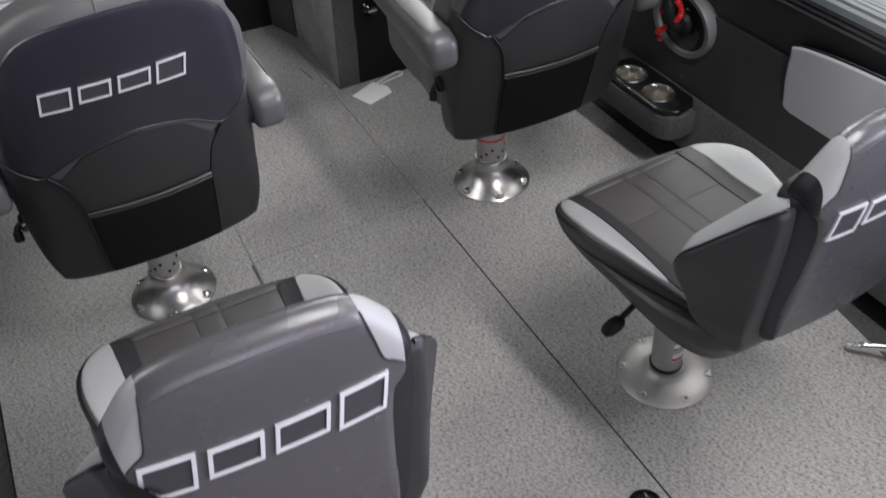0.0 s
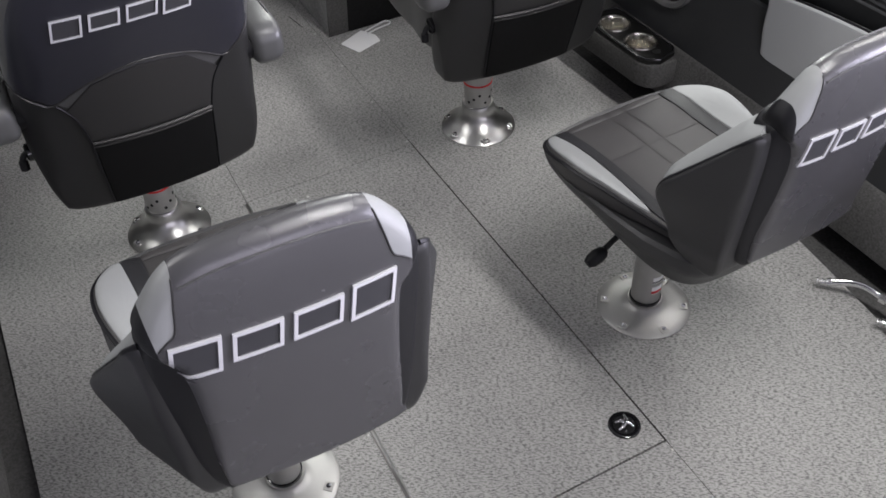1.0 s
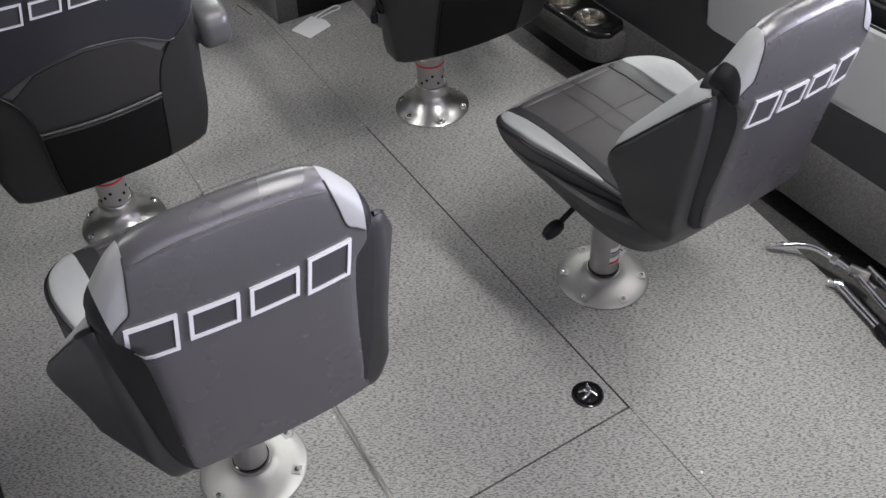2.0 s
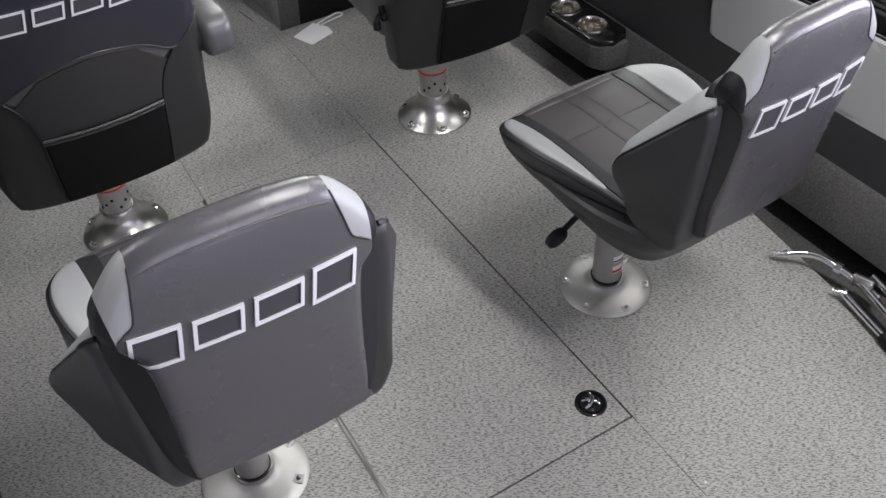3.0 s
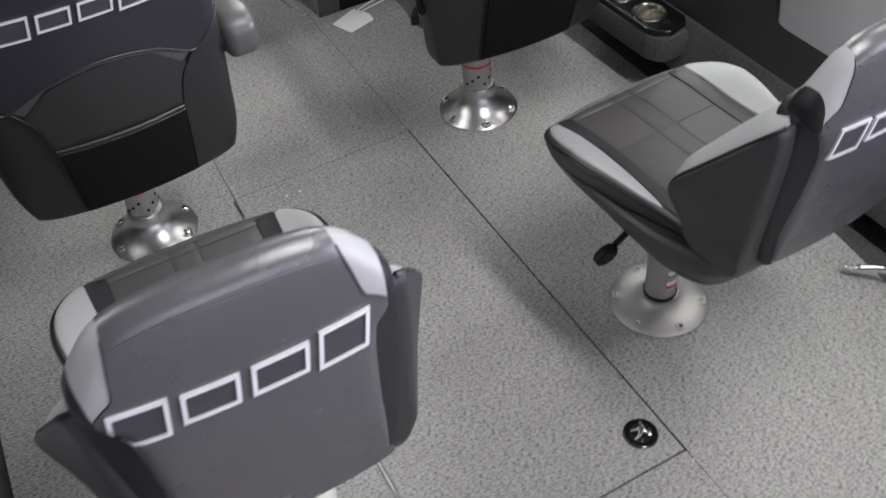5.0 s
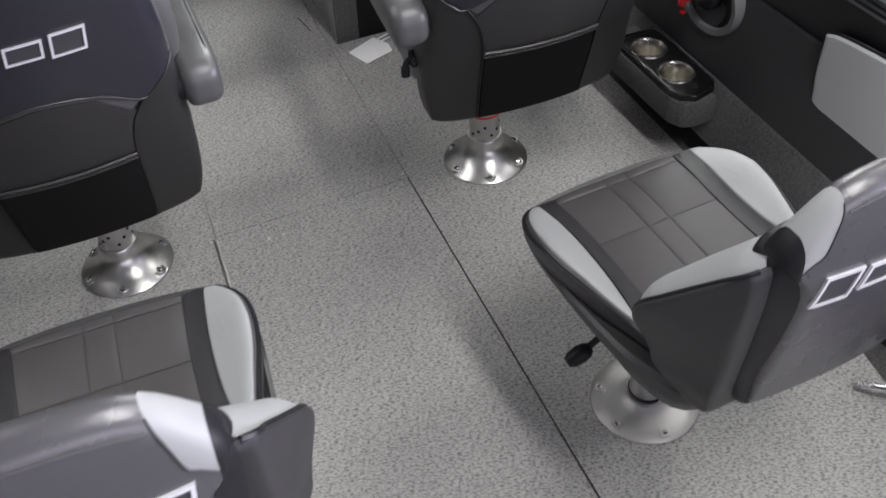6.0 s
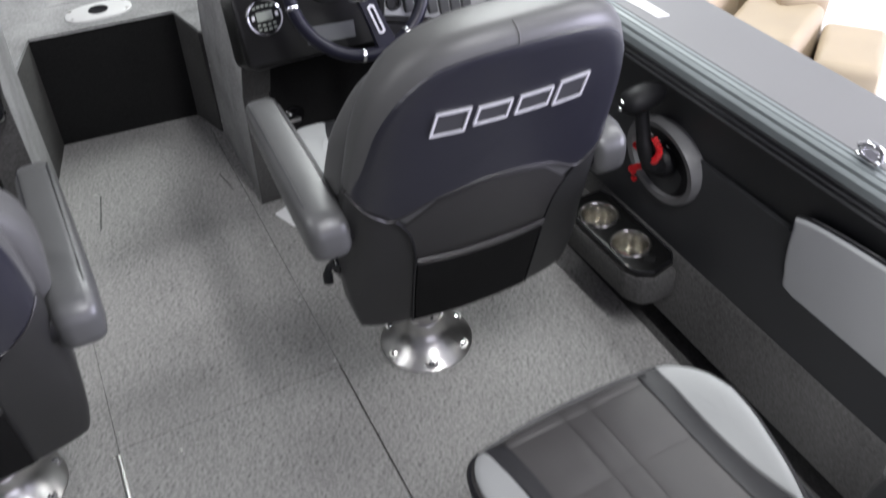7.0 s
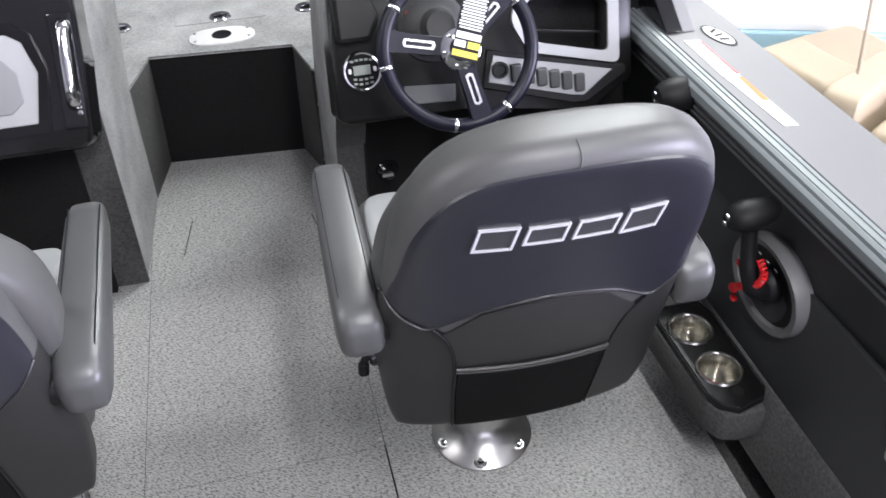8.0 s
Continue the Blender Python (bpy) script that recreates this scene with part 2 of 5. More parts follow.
class Pillow:
    """A padded body over a 2D outline (u, v) with height functions for its two faces and a rounded rim.
    plane 'back': u is x, v is z, height points aft (-y). plane 'seat': u is x, v is y, height is z. plane 'side': u is y, v is z, height is x."""

    def __init__(self, outline, face, under, rim, plane, n=72, sign=1, low=None):
        self.o = [Vector((p[0], p[1])) for p in (smooth([(u, v, 0) for u, v in outline], n))]
        self.c = sum(self.o, Vector((0, 0))) / len(self.o)
        self.face, self.under, self.rim, self.plane, self.sign, self.low = face, under, rim, plane, sign, low
        ang = sorted((math.atan2(*(p - self.c).yx), (p - self.c).length) for p in self.o)
        self.ang = [a for a, _ in ang]
        self.rad = [r for _, r in ang]

    def put(self, u, v, h):
        return Vector({"back": (u, -h, v), "seat": (u, v, h), "side": (h * self.sign, u, v)}[self.plane])

    def edge(self, v):
        """The rim's radius at v: a third of it below the mark low."""
        if self.low is None:
            return self.rim
        f = min(1.0, max(0.0, (v - self.low) / 0.12))
        return self.rim * (0.3 + 0.7 * f * f * (3 - 2 * f))

    def height(self, u, v):
        """The face's height, with its rim rounded off."""
        d = Vector((u, v)) - self.c
        big = float(np.interp(math.atan2(d.y, d.x), self.ang, self.rad, period=2 * math.pi))
        gap = max(0.0, big - d.length)
        rim = self.edge(v)
        drop = 0.0 if gap >= rim else rim - math.sqrt(max(0, rim ** 2 - (rim - gap) ** 2))
        return self.face(u, v) - drop

    def mesh(self):
        rings = []
        small = sum((p - self.c).length for p in self.o) / len(self.o)
        e = self.rim / small
        steps = [0.02, 0.2, 0.35, 0.5, 0.57, 0.64, 0.7, 0.76, max(0.82, 1 - 1.3 * e)] + [1 - e * (1 - math.sin(a)) for a in (0.3, 0.6, 0.9, 1.2, 1.45)]
        steps = sorted(s for s in steps if s < 1)
        for s in steps:
            rings.append([self.put(*(q := self.c + (p - self.c) * s), self.height(*q)) for p in self.o])
        rings.append([self.put(*p, self.face(*p) - self.edge(p.y)) for p in self.o])
        rings.append([self.put(*p, self.under(*p) + self.rim * 0.7) for p in self.o])
        for a in (0.5, 1.0, 1.5):
            s = 1 - e * 0.7 * (1 - math.cos(a))
            rings.append([self.put(*(q := self.c + (p - self.c) * s), self.under(*q) + self.rim * 0.7 * (1 - math.sin(a))) for p in self.o])
        rings.append([self.put(*(q := self.c + (p - self.c) * 0.1), self.under(*q)) for p in self.o])
        return loft(rings)

    def patch(self, outline, off=0.003, n=64, soft=True):
        """A sewn-on panel that follows the face."""
        o = [Vector((p[0], p[1])) for p in (smooth([(u, v, 0) for u, v in outline], n) if soft else [(u, v) for u, v in outline])]
        c = sum(o, Vector((0, 0))) / len(o)
        rings = []
        for s, f in ((0.02, 1), (0.25, 1), (0.5, 1), (0.7, 1), (0.85, 1), (0.95, 1), (0.985, 0.8), (1.0, -0.6)):
            rings.append([self.put(*(q := c + (p - c) * s), self.height(*q) + off * f) for p in o])
        return loft(rings)

    def seam(self, points, r=0.0022, steps=40, off=0.001, closed=False):
        """Piping or stitching along the face."""
        pts = smooth([(u, v, 0) for u, v in points], steps, closed)
        return tube([self.put(p.x, p.y, self.height(p.x, p.y) + off) for p in pts], r, 6, False, bm=None, closed=closed)


def dense(ring, k=6):
    """The same closed outline with k points on each edge."""
    out = []
    for a, b in zip(ring, ring[1:] + ring[:1]):
        out += [(a[0] + (b[0] - a[0]) * i / k, a[1] + (b[1] - a[1]) * i / k) for i in range(k)]
    return out


def rounded(ring, r, n=5):
    """The outline with its corners rounded off over the length r."""
    out = []
    for i, p in enumerate(ring):
        p = Vector(p)
        a = p + (Vector(ring[i - 1]) - p).normalized() * r
        b = p + (Vector(ring[(i + 1) % len(ring)]) - p).normalized() * r
        for k in range(n):
            t = k / (n - 1)
            q = a * (1 - t) ** 2 + p * 2 * t * (1 - t) + b * t * t
            out.append((q.x, q.y))
    return out


def slanted_frame(x0, x1, z0, z1, slant, w):
    """Outer and inner corners of a leaning four-sided frame."""
    def corner(x, z):
        return (x + slant * (z - z0), z)
    outer = [corner(x0, z0), corner(x1, z0), corner(x1, z1), corner(x0, z1)]
    inner = [corner(x0 + w, z0 + w), corner(x1 - w, z0 + w), corner(x1 - w, z1 - w), corner(x0 + w, z1 - w)]
    return dense(outer), dense(inner)


def emblem(pillow, parent, cx, z0, width, tall, lift=0.0):
    """The maker's emblem as four plain leaning silver frames with dark centres."""
    w = width / 4.55
    for i, (wide, up) in enumerate(((1.0, 0.0), (1.02, 0.004), (1.06, 0.004), (1.0, 0.0))):
        x0 = cx - width / 2 + i * (w * 1.19) - 0.012
        h = tall * (1.0 if i in (0, 3) else 0.78)
        zz = z0 + (0 if i in (0, 3) else tall * 0.14)
        outer, inner = slanted_frame(x0, x0 + w * wide * 0.97, zz, zz + h, 0.17, tall * 0.088)
        bm = bmesh.new()
        rings = []
        for ring, off in ((outer, -0.001), (outer, lift + 0.0035), (inner, lift + 0.0035), (inner, -0.001)):
            rings.append([pillow.put(u, v, pillow.height(u, v) + off) for u, v in ring])
        loft(rings, False, True, bm)
        part("emblem_frame", bm, "thread", parent, "silver embroidered emblem outline")
        part("emblem_fill", pillow.patch(inner, lift + 0.0016, soft=False), "thread_dark", parent)


# ---------------------------------------------------------------- the boat: floor
CX = -0.27  # the boat's centre line


def flip(points):
    return [(2 * CX - u, v) for u, v in points]


bilge = finish("floor", prism([(-1.55, -1.2), (1.0, -1.2), (1.0, 4.6), (-1.55, 4.6)], -0.06, -0.016), "carpet")
tagged(bilge, "charcoal carpeted underfloor seen beside the deck panels", "floor", kind="structure")
G = 0.0022


def floor_panel(outline):
    return finish("floor_panel", prism(outline, -0.014, 0.0, bevel=0.0005), "floor", bilge)


floor_panel([(-0.558 + G, 0 + G), (-G, 0 + G), (-G, 1.25 - 0.0013), (-0.541 + G, 1.25 - 0.0013)])
floor_panel([(-0.57 + 0.0006, -1.1), (-0.0006, -1.1), (-0.0006, -G), (-0.558 + 0.0006, -G)])
T = 0.0006
floor_panel([(-0.541 + T, 1.25 + 0.0006), (-T, 1.25 + 0.0006), (-T, 2.72), (-0.52 + T, 2.72)])
floor_panel([(T, -1.1), (0.50, -1.1), (0.60, -0.5), (0.644, -0.15), (0.683, 0.144), (0.705, 0.325), (0.722, 0.6), (0.73, 1.0), (0.73, 2.2), (T, 2.72), (T, 1.25 + G), (G, 1.25 - G), (G, 0), (T, -0.01)])
floor_panel([(-1.25, -1.1), (-0.57 - T, -1.1), (-0.558 - T, 0), (-0.541 - T, 1.25), (-0.52 - T, 2.72), (-1.25, 2.2)])

hinge = finish("floor_hinge", tube([(-0.560, -0.02, 0.001), (-0.543, 1.235, 0.001)], 0.0058, 8, False), "alu", bilge, "thin aluminium piano hinge")
for x, y in ((-0.004, -0.026), (0.02, -0.21), (-0.008, 1.271), (-0.011, 1.525), (-0.009, 1.78), (-0.009, 2.03), (-0.533, 1.30), (-0.556, 1.235), (-0.57, 0.335),
             (-0.376, 1.181), (-0.414, 1.182), (-0.42, 2.286), (-0.53, 1.60), (-0.53, 1.83), (-0.528, 2.09), (-0.56, 0.62), (-0.56, 0.05)):
    finish("screw", lathe([(0.0, 0.0), (0.0042, 0.0), (0.0036, 0.0012), (0.0015, 0.0018), (0.0, 0.0018)], 10, (x, y, 0), cap=False), "alu", bilge)

for x0, y0, x1, y1 in ((-0.407, 2.27, -0.435, 2.10), (-0.045, 2.20, -0.03, 2.10)):
    finish("slit", tube([(x0, y0, 0.0), (x1, y1, 0.0)], 0.0014, 6, False), "black_carpet", bilge)

# flush pull latch in the hatch
latch = thing("floor_latch", pose(-0.0555, 0.077, 0, 0, 0, 35), "round black flush-pull hatch latch with chrome handle", "latch")
part("ring", lathe([(0.0, 0.0005), (0.026, 0.0008), (0.028, 0.004), (0.033, 0.0045), (0.036, 0.003), (0.037, 0.0)], 36, cap=False), "gloss", latch)
part("cup", lathe([(0.0, 0.0012), (0.018, 0.0016), (0.025, 0.0018)], 28, cap=False), "plastic", latch)
part("handle", tube([(-0.021, 0.006, 0.005), (-0.010, 0.000, 0.008), (0.008, 0.0, 0.009), (0.021, 0.009, 0.006)], [0.0035] * 6 + [0.0055] * 12 + [0.0035] * 6, 10), "chrome", latch)
part("handle_bar", tube([(0.002, -0.021, 0.005), (0.004, -0.008, 0.008), (0.001, 0.008, 0.009), (-0.006, 0.020, 0.006)], [0.0035] * 6 + [0.005] * 12 + [0.0035] * 6, 10), "chrome", latch)
for x, y in ((0.014, -0.014), (-0.016, -0.010)):
    part("screw", lathe([(0.0, 0.0035), (0.003, 0.003), (0.004, 0.0015)], 10, (x, y, 0), cap=False), "chrome", latch)

# ---------------------------------------------------------------- the boat: sides
# cross-section of the starboard side (x, z), the port one is its mirror image


def side_run(name, section, y0, y1, material, label, mirror=True, bevel=0.0, flare=0.03):
    obs = []
    for k, sec in enumerate((section, flip(section)) if mirror else (section,)):
        bm = prism(sec, y0, y1, "y", bevel=bevel)
        for v in bm.verts:
            v.co.x += (-1 if k else 1) * flare * (1.1 - v.co.y)
        ob = finish(name, bm, material)
        tagged(ob, label, "boat side", kind="structure")
        obs.append(ob)
    return obs


side_run("side_ledge", [(0.753, 0.062), (0.768, 0.046), (0.87, 0.046), (0.87, 0.215), (0.80, 0.215), (0.788, 0.205)], -1.1, 1.95, "carpet", "charcoal carpeted ledge along the hull side", flare=0.0)
side_run("side_recess", [(0.84, -0.014), (0.87, -0.014), (0.87, 0.046), (0.84, 0.046)], -1.1, 2.2, "carpet", "charcoal carpeted toe recess under the ledge", flare=0.0)
side_run("side_lining", [(0.80, 0.215), (0.87, 0.215), (0.87, 0.46), (0.836, 0.46)], -1.1, 1.95, "wall2", "charcoal vinyl lining of the hull side", flare=0.0)
side_run("side_wall", [(0.842, 0.46), (0.88, 0.46), (0.88, 0.685), (0.842, 0.685)], -1.1, 2.3, "wall", "black vinyl hull side wall")
side_run("gunwale", [(0.851, 0.688), (0.8485, 0.684), (0.8485, 0.60), (1.03, 0.52), (1.045, 0.66), (1.03, 0.688)], -1.6, 4.4, "gunwale", "grey painted aluminium gunwale cap")
for k, z in enumerate((0.612, 0.627, 0.642)):
    side_run("gunwale_rib", [(0.808, z - 0.0045), (0.846, z - 0.0055), (0.846, z + 0.0055), (0.808, z + 0.0035)], -1.1, 2.3, "rail_dark", "dark ribbed accessory rail below the gunwale", bevel=0.0015)
side_run("gunwale_rail", [(0.800, 0.652), (0.846, 0.652), (0.846, 0.6865), (0.842, 0.692), (0.834, 0.692), (0.833, 0.6895), (0.8305, 0.6893), (0.8295, 0.691), (0.820, 0.690), (0.819, 0.6872), (0.8165, 0.6868), (0.8155, 0.688), (0.809, 0.684), (0.808, 0.676), (0.805, 0.675), (0.800, 0.670)], -1.1, 2.9, "rail", "pale anodised track rail along the gunwale")
side_run("hull_skin", [(1.03, 0.52), (1.045, 0.52), (0.8, -0.5), (0.78, -0.5)], -1.6, 4.4, "skin", "grey metal hull plating")

for name, y0, y1 in (("hull_transom", -1.62, -1.6), ("hull_bow", 4.4, 4.42)):
    tagged(finish(name, prism([(0.9, 0.5), (1.04, 0.52), (0.8, -0.5), (-1.34, -0.5), (-1.58, 0.52), (-1.44, 0.5)], y0, y1, "y"), "skin"), "grey metal end plate of the hull", "boat hull", kind="structure")
tagged(finish("hull_bottom", prism([(-1.32, -1.6), (0.78, -1.6), (0.78, 4.4), (-1.32, 4.4)], -0.52, -0.5), "skin"), "grey metal bottom of the hull", "boat hull", kind="structure")
for y in (-0.6, 2.8):
    tagged(finish("hull_cradle", box((1.8, 0.25, 0.30), (CX, y, -0.66), 0.01), "black_carpet"), "dark carpeted cradle under the hull", "cradle", kind="structure")

# pads on the side lining
for x_sign in (1, -1):
    pad_line = [(0.718, 0.37), (0.724, 0.49), (0.70, 0.518), (0.5, 0.545), (0.2, 0.56), (-0.3, 0.565), (-0.72, 0.565), (-0.75, 0.44), (-0.72, 0.338), (-0.3, 0.335), (0.3, 0.332), (0.67, 0.333)]
    p = Pillow(pad_line, lambda u, v: -0.818, lambda u, v: -0.845, 0.010, "side", 120, -1)
    ob = finish("side_pad", p.mesh(), "pad")
    part("welt", p.seam(pad_line, 0.0045, 120, -0.004, True), "black_vinyl", ob, "black edge piping")
    if x_sign < 0:
        ob.matrix_world = Matrix.Translation((2 * CX, 0, 0)) @ Matrix.Diagonal((-1, 1, 1, 1))
    tagged(ob, "light grey padded bolster on the hull side", "side pad", kind="structure")

# ---------------------------------------------------------------- chairs


def bolts(parent, radius, z, count, phase, material="alu"):
    for k in range(count):
        a = radians(phase + 360 * k / count)
        part("bolt", lathe([(0.0, z), (0.009, z), (0.009, z + 0.002), (0.0055, z + 0.003), (0.005, z + 0.006), (0.0, z + 0.0065)], 12,
                           (radius * math.cos(a), radius * math.sin(a), 0), cap=False), material, parent)


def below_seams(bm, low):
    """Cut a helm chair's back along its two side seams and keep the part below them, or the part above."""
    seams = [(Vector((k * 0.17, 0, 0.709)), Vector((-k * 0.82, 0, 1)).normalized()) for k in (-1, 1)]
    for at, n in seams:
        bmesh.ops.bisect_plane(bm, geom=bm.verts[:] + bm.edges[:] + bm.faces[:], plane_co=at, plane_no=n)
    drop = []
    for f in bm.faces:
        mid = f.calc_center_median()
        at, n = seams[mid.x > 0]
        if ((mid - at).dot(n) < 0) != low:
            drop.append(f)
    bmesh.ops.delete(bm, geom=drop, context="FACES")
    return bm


def helm_chair(m, label, slide=0.0, mark=0.899, reach=0.275, side=0.014):
    """A helm chair; slide shifts seat and back along the slider to fit the camera's view, mark is the emblem's height,
    reach the distance of the armrests.
    """
    c = thing("helm_chair", m, label, "chair", "helm chairs")
    # bell-shaped floor base, telescopic post
    base = part("floor_base", lathe([(0.0, 0.0), (0.115, 0.0), (0.116, 0.004), (0.112, 0.008), (0.09, 0.020), (0.066, 0.040), (0.054, 0.058), (0.050, 0.070), (0.050, 0.088), (0.047, 0.092), (0.0, 0.092)], 48, cap=False),
                "alu", c, "brushed aluminium bell-shaped base")
    for k in range(6):
        a = radians(75 + 60 * k)
        part("bolt_boss", lathe([(0.0165, 0.004), (0.0165, 0.014), (0.0145, 0.0165), (0.0105, 0.0165), (0.0100, 0.013), (0.0, 0.013)], 18, (0.097 * math.cos(a), 0.097 * math.sin(a), 0), cap=False), "alu", base)
    bolts(base, 0.097, 0.013, 6, 75, "chrome")
    post = part("post", lathe([(0.041, 0.09), (0.041, 0.15), (0.043, 0.152), (0.043, 0.19), (0.041, 0.192), (0.041, 0.40)], 32), "alu_dull", c, "telescopic aluminium post")
    part("ring", lathe([(0.0415, 0.168), (0.0445, 0.169), (0.0445, 0.166), (0.0415, 0.177)], 32, cap=False), "red", post, "red marker ring")
    for k in range(7):
        a = radians(200 + 25 * k)
        part("hole", lathe([(0.0, 0.0), (0.0045, 0.0), (0.004, 0.0015), (0.0, 0.0015)], 10, (0.041 * math.cos(a), 0.041 * math.sin(a), 0.108 + 0.014 * (k % 3)),
                           Euler((radians(90), 0, a + radians(90))).to_matrix().to_4x4(), cap=False), "plastic", post)
    part("slider", box((0.30, 0.34, 0.05), (0, -0.06, 0.425), 0.006), "plastic", c, "black seat slider")
    # seat
    seat = Pillow([(-0.23, 0.10), (-0.21, 0.19), (-0.12, 0.225), (0.0, 0.23), (0.12, 0.225), (0.21, 0.19), (0.232, 0.10), (0.235, -0.06), (0.222, -0.20), (0.0, -0.22), (-0.222, -0.20), (-0.235, -0.06)],
                  lambda u, v: 0.585 + 0.4 * u * u - 0.25 * max(0, v - 0.1), lambda u, v: 0.435, 0.035, "seat")
    s = part("seat", seat.mesh(), "vinyl", c, "dark grey vinyl seat cushion")
    for k in (-1, 1):
        part("side_panel", seat.patch([(k * 0.13, 0.20), (k * 0.19, 0.185), (k * 0.217, 0.09), (k * 0.215, -0.1), (k * 0.19, -0.18), (k * 0.17, -0.05), (k * 0.15, 0.1)], 0.004), "pale", s, "pale grey side panel")
        part("stripe", seat.patch([(k * 0.10, 0.21), (k * 0.13, 0.20), (k * 0.155, 0.06), (k * 0.175, -0.17), (k * 0.15, -0.17), (k * 0.125, 0.05)], 0.003), "black_vinyl", s)
    # reclined back shell, reaching below the seat
    def rear_h(v):
        return 0.458 - 0.30 * (0.95 - v)
    half = [(0.208, 0.368), (0.230, 0.396), (0.246, 0.50), (0.250, 0.60), (0.246, 0.70), (0.239, 0.80), (0.229, 0.90), (0.207, 0.98), (0.166, 1.036), (0.10, 1.064)]
    back = Pillow([(-u + 0.035 * max(0.0, v - 0.65), v) for u, v in half] + [(0, 1.071)] + [(u + 0.045 * max(0.0, v - 0.65), v) for u, v in half[::-1]] + [(0.10, 0.361), (-0.10, 0.361)],
                  lambda u, v: rear_h(v) - 0.55 * u * u, lambda u, v: rear_h(v) - 0.125, 0.046, "back", 110, low=0.44)
    # one vinyl in two tones, split along two slanting seams: lit rim above, shaded below
    b = part("backrest", below_seams(back.mesh(), False), "vinyl", c, "moulded vinyl back above the seams, in the lit tone")
    part("shaded_lower_back", below_seams(back.mesh(), True), "shell", b, "same vinyl below the seams, in the shaded tone")
    # front cushion, seen beyond the rim
    front = Pillow([(-0.2, 0.55), (-0.24, 0.64), (-0.238, 0.74), (-0.215, 0.85), (-0.15, 0.95), (0, 0.985), (0.19, 0.968), (0.256, 0.895), (0.272, 0.82), (0.268, 0.74), (0.245, 0.64), (0.2, 0.55), (0, 0.54)],
                   lambda u, v: 0.185 - rear_h(v) + 0.6 * u * u, lambda u, v: 0.10 - rear_h(v), 0.04, "back", 72)
    front.put = lambda u, v, h: Vector((u, h, v))
    part("front_cushion", front.mesh(), "vinyl", c)
    arch = [(-0.175, 0.709), (-0.10, 0.748), (0.0, 0.770), (0.10, 0.752), (0.170, 0.710)]
    part("upper_panel", back.patch([(u + (0.035 if u < 0 else 0.045) * max(0.0, v - 0.65), v) for u, v in [(-0.240, 0.762), (-0.225, 0.740), (-0.20, 0.722)] + arch + [(0.196, 0.722), (0.222, 0.742), (0.238, 0.765), (0.234, 0.84), (0.220, 0.92), (0.195, 0.975), (0.152, 1.016), (0.09, 1.036), (0.0, 1.042), (-0.09, 1.036), (-0.150, 1.016), (-0.190, 0.97), (-0.214, 0.91), (-0.228, 0.83)]], 0.004, 130),
         "navy", b, "navy-black vinyl upper panel")
    side_line = [(0.158, 0.686), (0.146, 0.664), (0.138, 0.636), (0.133, 0.606), (0.1305, 0.580)]
    rim_line = [(-u, v) for u, v in side_line[::-1]] + [(-0.10, 0.740), (-0.05, 0.754), (0.0, 0.761), (0.05, 0.755), (0.10, 0.743)] + side_line
    part("lower_panel", back.patch(dense(rim_line, 3), 0.0035, soft=False), "vinyl_low", b)
    part("pocket", back.patch(dense([(-0.128, 0.574), (0.128, 0.574), (0.127, 0.48), (0.123, 0.370), (-0.123, 0.370), (-0.127, 0.48)], 8), 0.0045, soft=False), "mesh", b, "black mesh pocket")
    for dz, rad in ((0.0, 0.004), (-0.010, 0.0028)):
        part("pocket_edge", back.seam([(-0.130, 0.580 + dz), (-0.06, 0.577 + dz), (0, 0.576 + dz), (0.06, 0.577 + dz), (0.130, 0.580 + dz)], rad, 30, 0.005), "vinyl_low", b)
    part("piping", back.seam([(-0.243, 0.768), (-0.225, 0.741), (-0.20, 0.720)] + arch + [(0.196, 0.720), (0.222, 0.743), (0.243, 0.770)], 0.0026, 70, 0.003), "vinyl_low", b, "charcoal piping")
    for k in (-1, 1):
        part("seam", back.seam([(k * 0.172, 0.705), (k * 0.160, 0.688), (k * 0.147, 0.664), (k * 0.139, 0.636), (k * 0.134, 0.606), (k * 0.1315, 0.575), (k * 0.130, 0.48), (k * 0.126, 0.373)], 0.0022, 60, 0.0025), "black_vinyl", b)
    part("seam", back.seam([(0.0, 1.040), (0.002, 1.055), (0.0, 1.069)], 0.0012, 12, 0.0), "vinyl", b)
    emblem(back, b, side, mark, 0.262, 0.047, 0.004)
    # armrests, each on its hinge
    for k in (-1, 1):
        rings = []
        for y, zc, hh, hw in ((-0.342, 0.670, 0.012, 0.012), (-0.340, 0.671, 0.028, 0.026), (-0.328, 0.673, 0.041, 0.036), (-0.30, 0.676, 0.047, 0.040), (-0.23, 0.681, 0.044, 0.041), (-0.12, 0.688, 0.037, 0.040),
                             (0.0, 0.692, 0.032, 0.038), (0.075, 0.692, 0.030, 0.036), (0.108, 0.690, 0.027, 0.031), (0.120, 0.688, 0.018, 0.022), (0.124, 0.687, 0.006, 0.008)):
            ring = []
            for i in range(24):
                a = 2 * math.pi * i / 24
                ca, sa = math.cos(a), math.sin(a)
                ring.append((k * reach + hw * math.copysign(abs(ca) ** 0.55, ca), y, zc + hh * math.copysign(abs(sa) ** 0.6, sa)))
            rings.append(ring)
        arm = part("armrest", loft(rings), "vinyl_arm", c, "dark grey padded armrest", 60)
        for dx in (-0.027, 0.027):
            part("seam", tube([(k * reach + dx, y, z) for y, z in ((-0.325, 0.695), (-0.28, 0.7195), (-0.15, 0.7215), (0.0, 0.7225), (0.09, 0.720))], 0.0014, 6), "black_vinyl", arm)
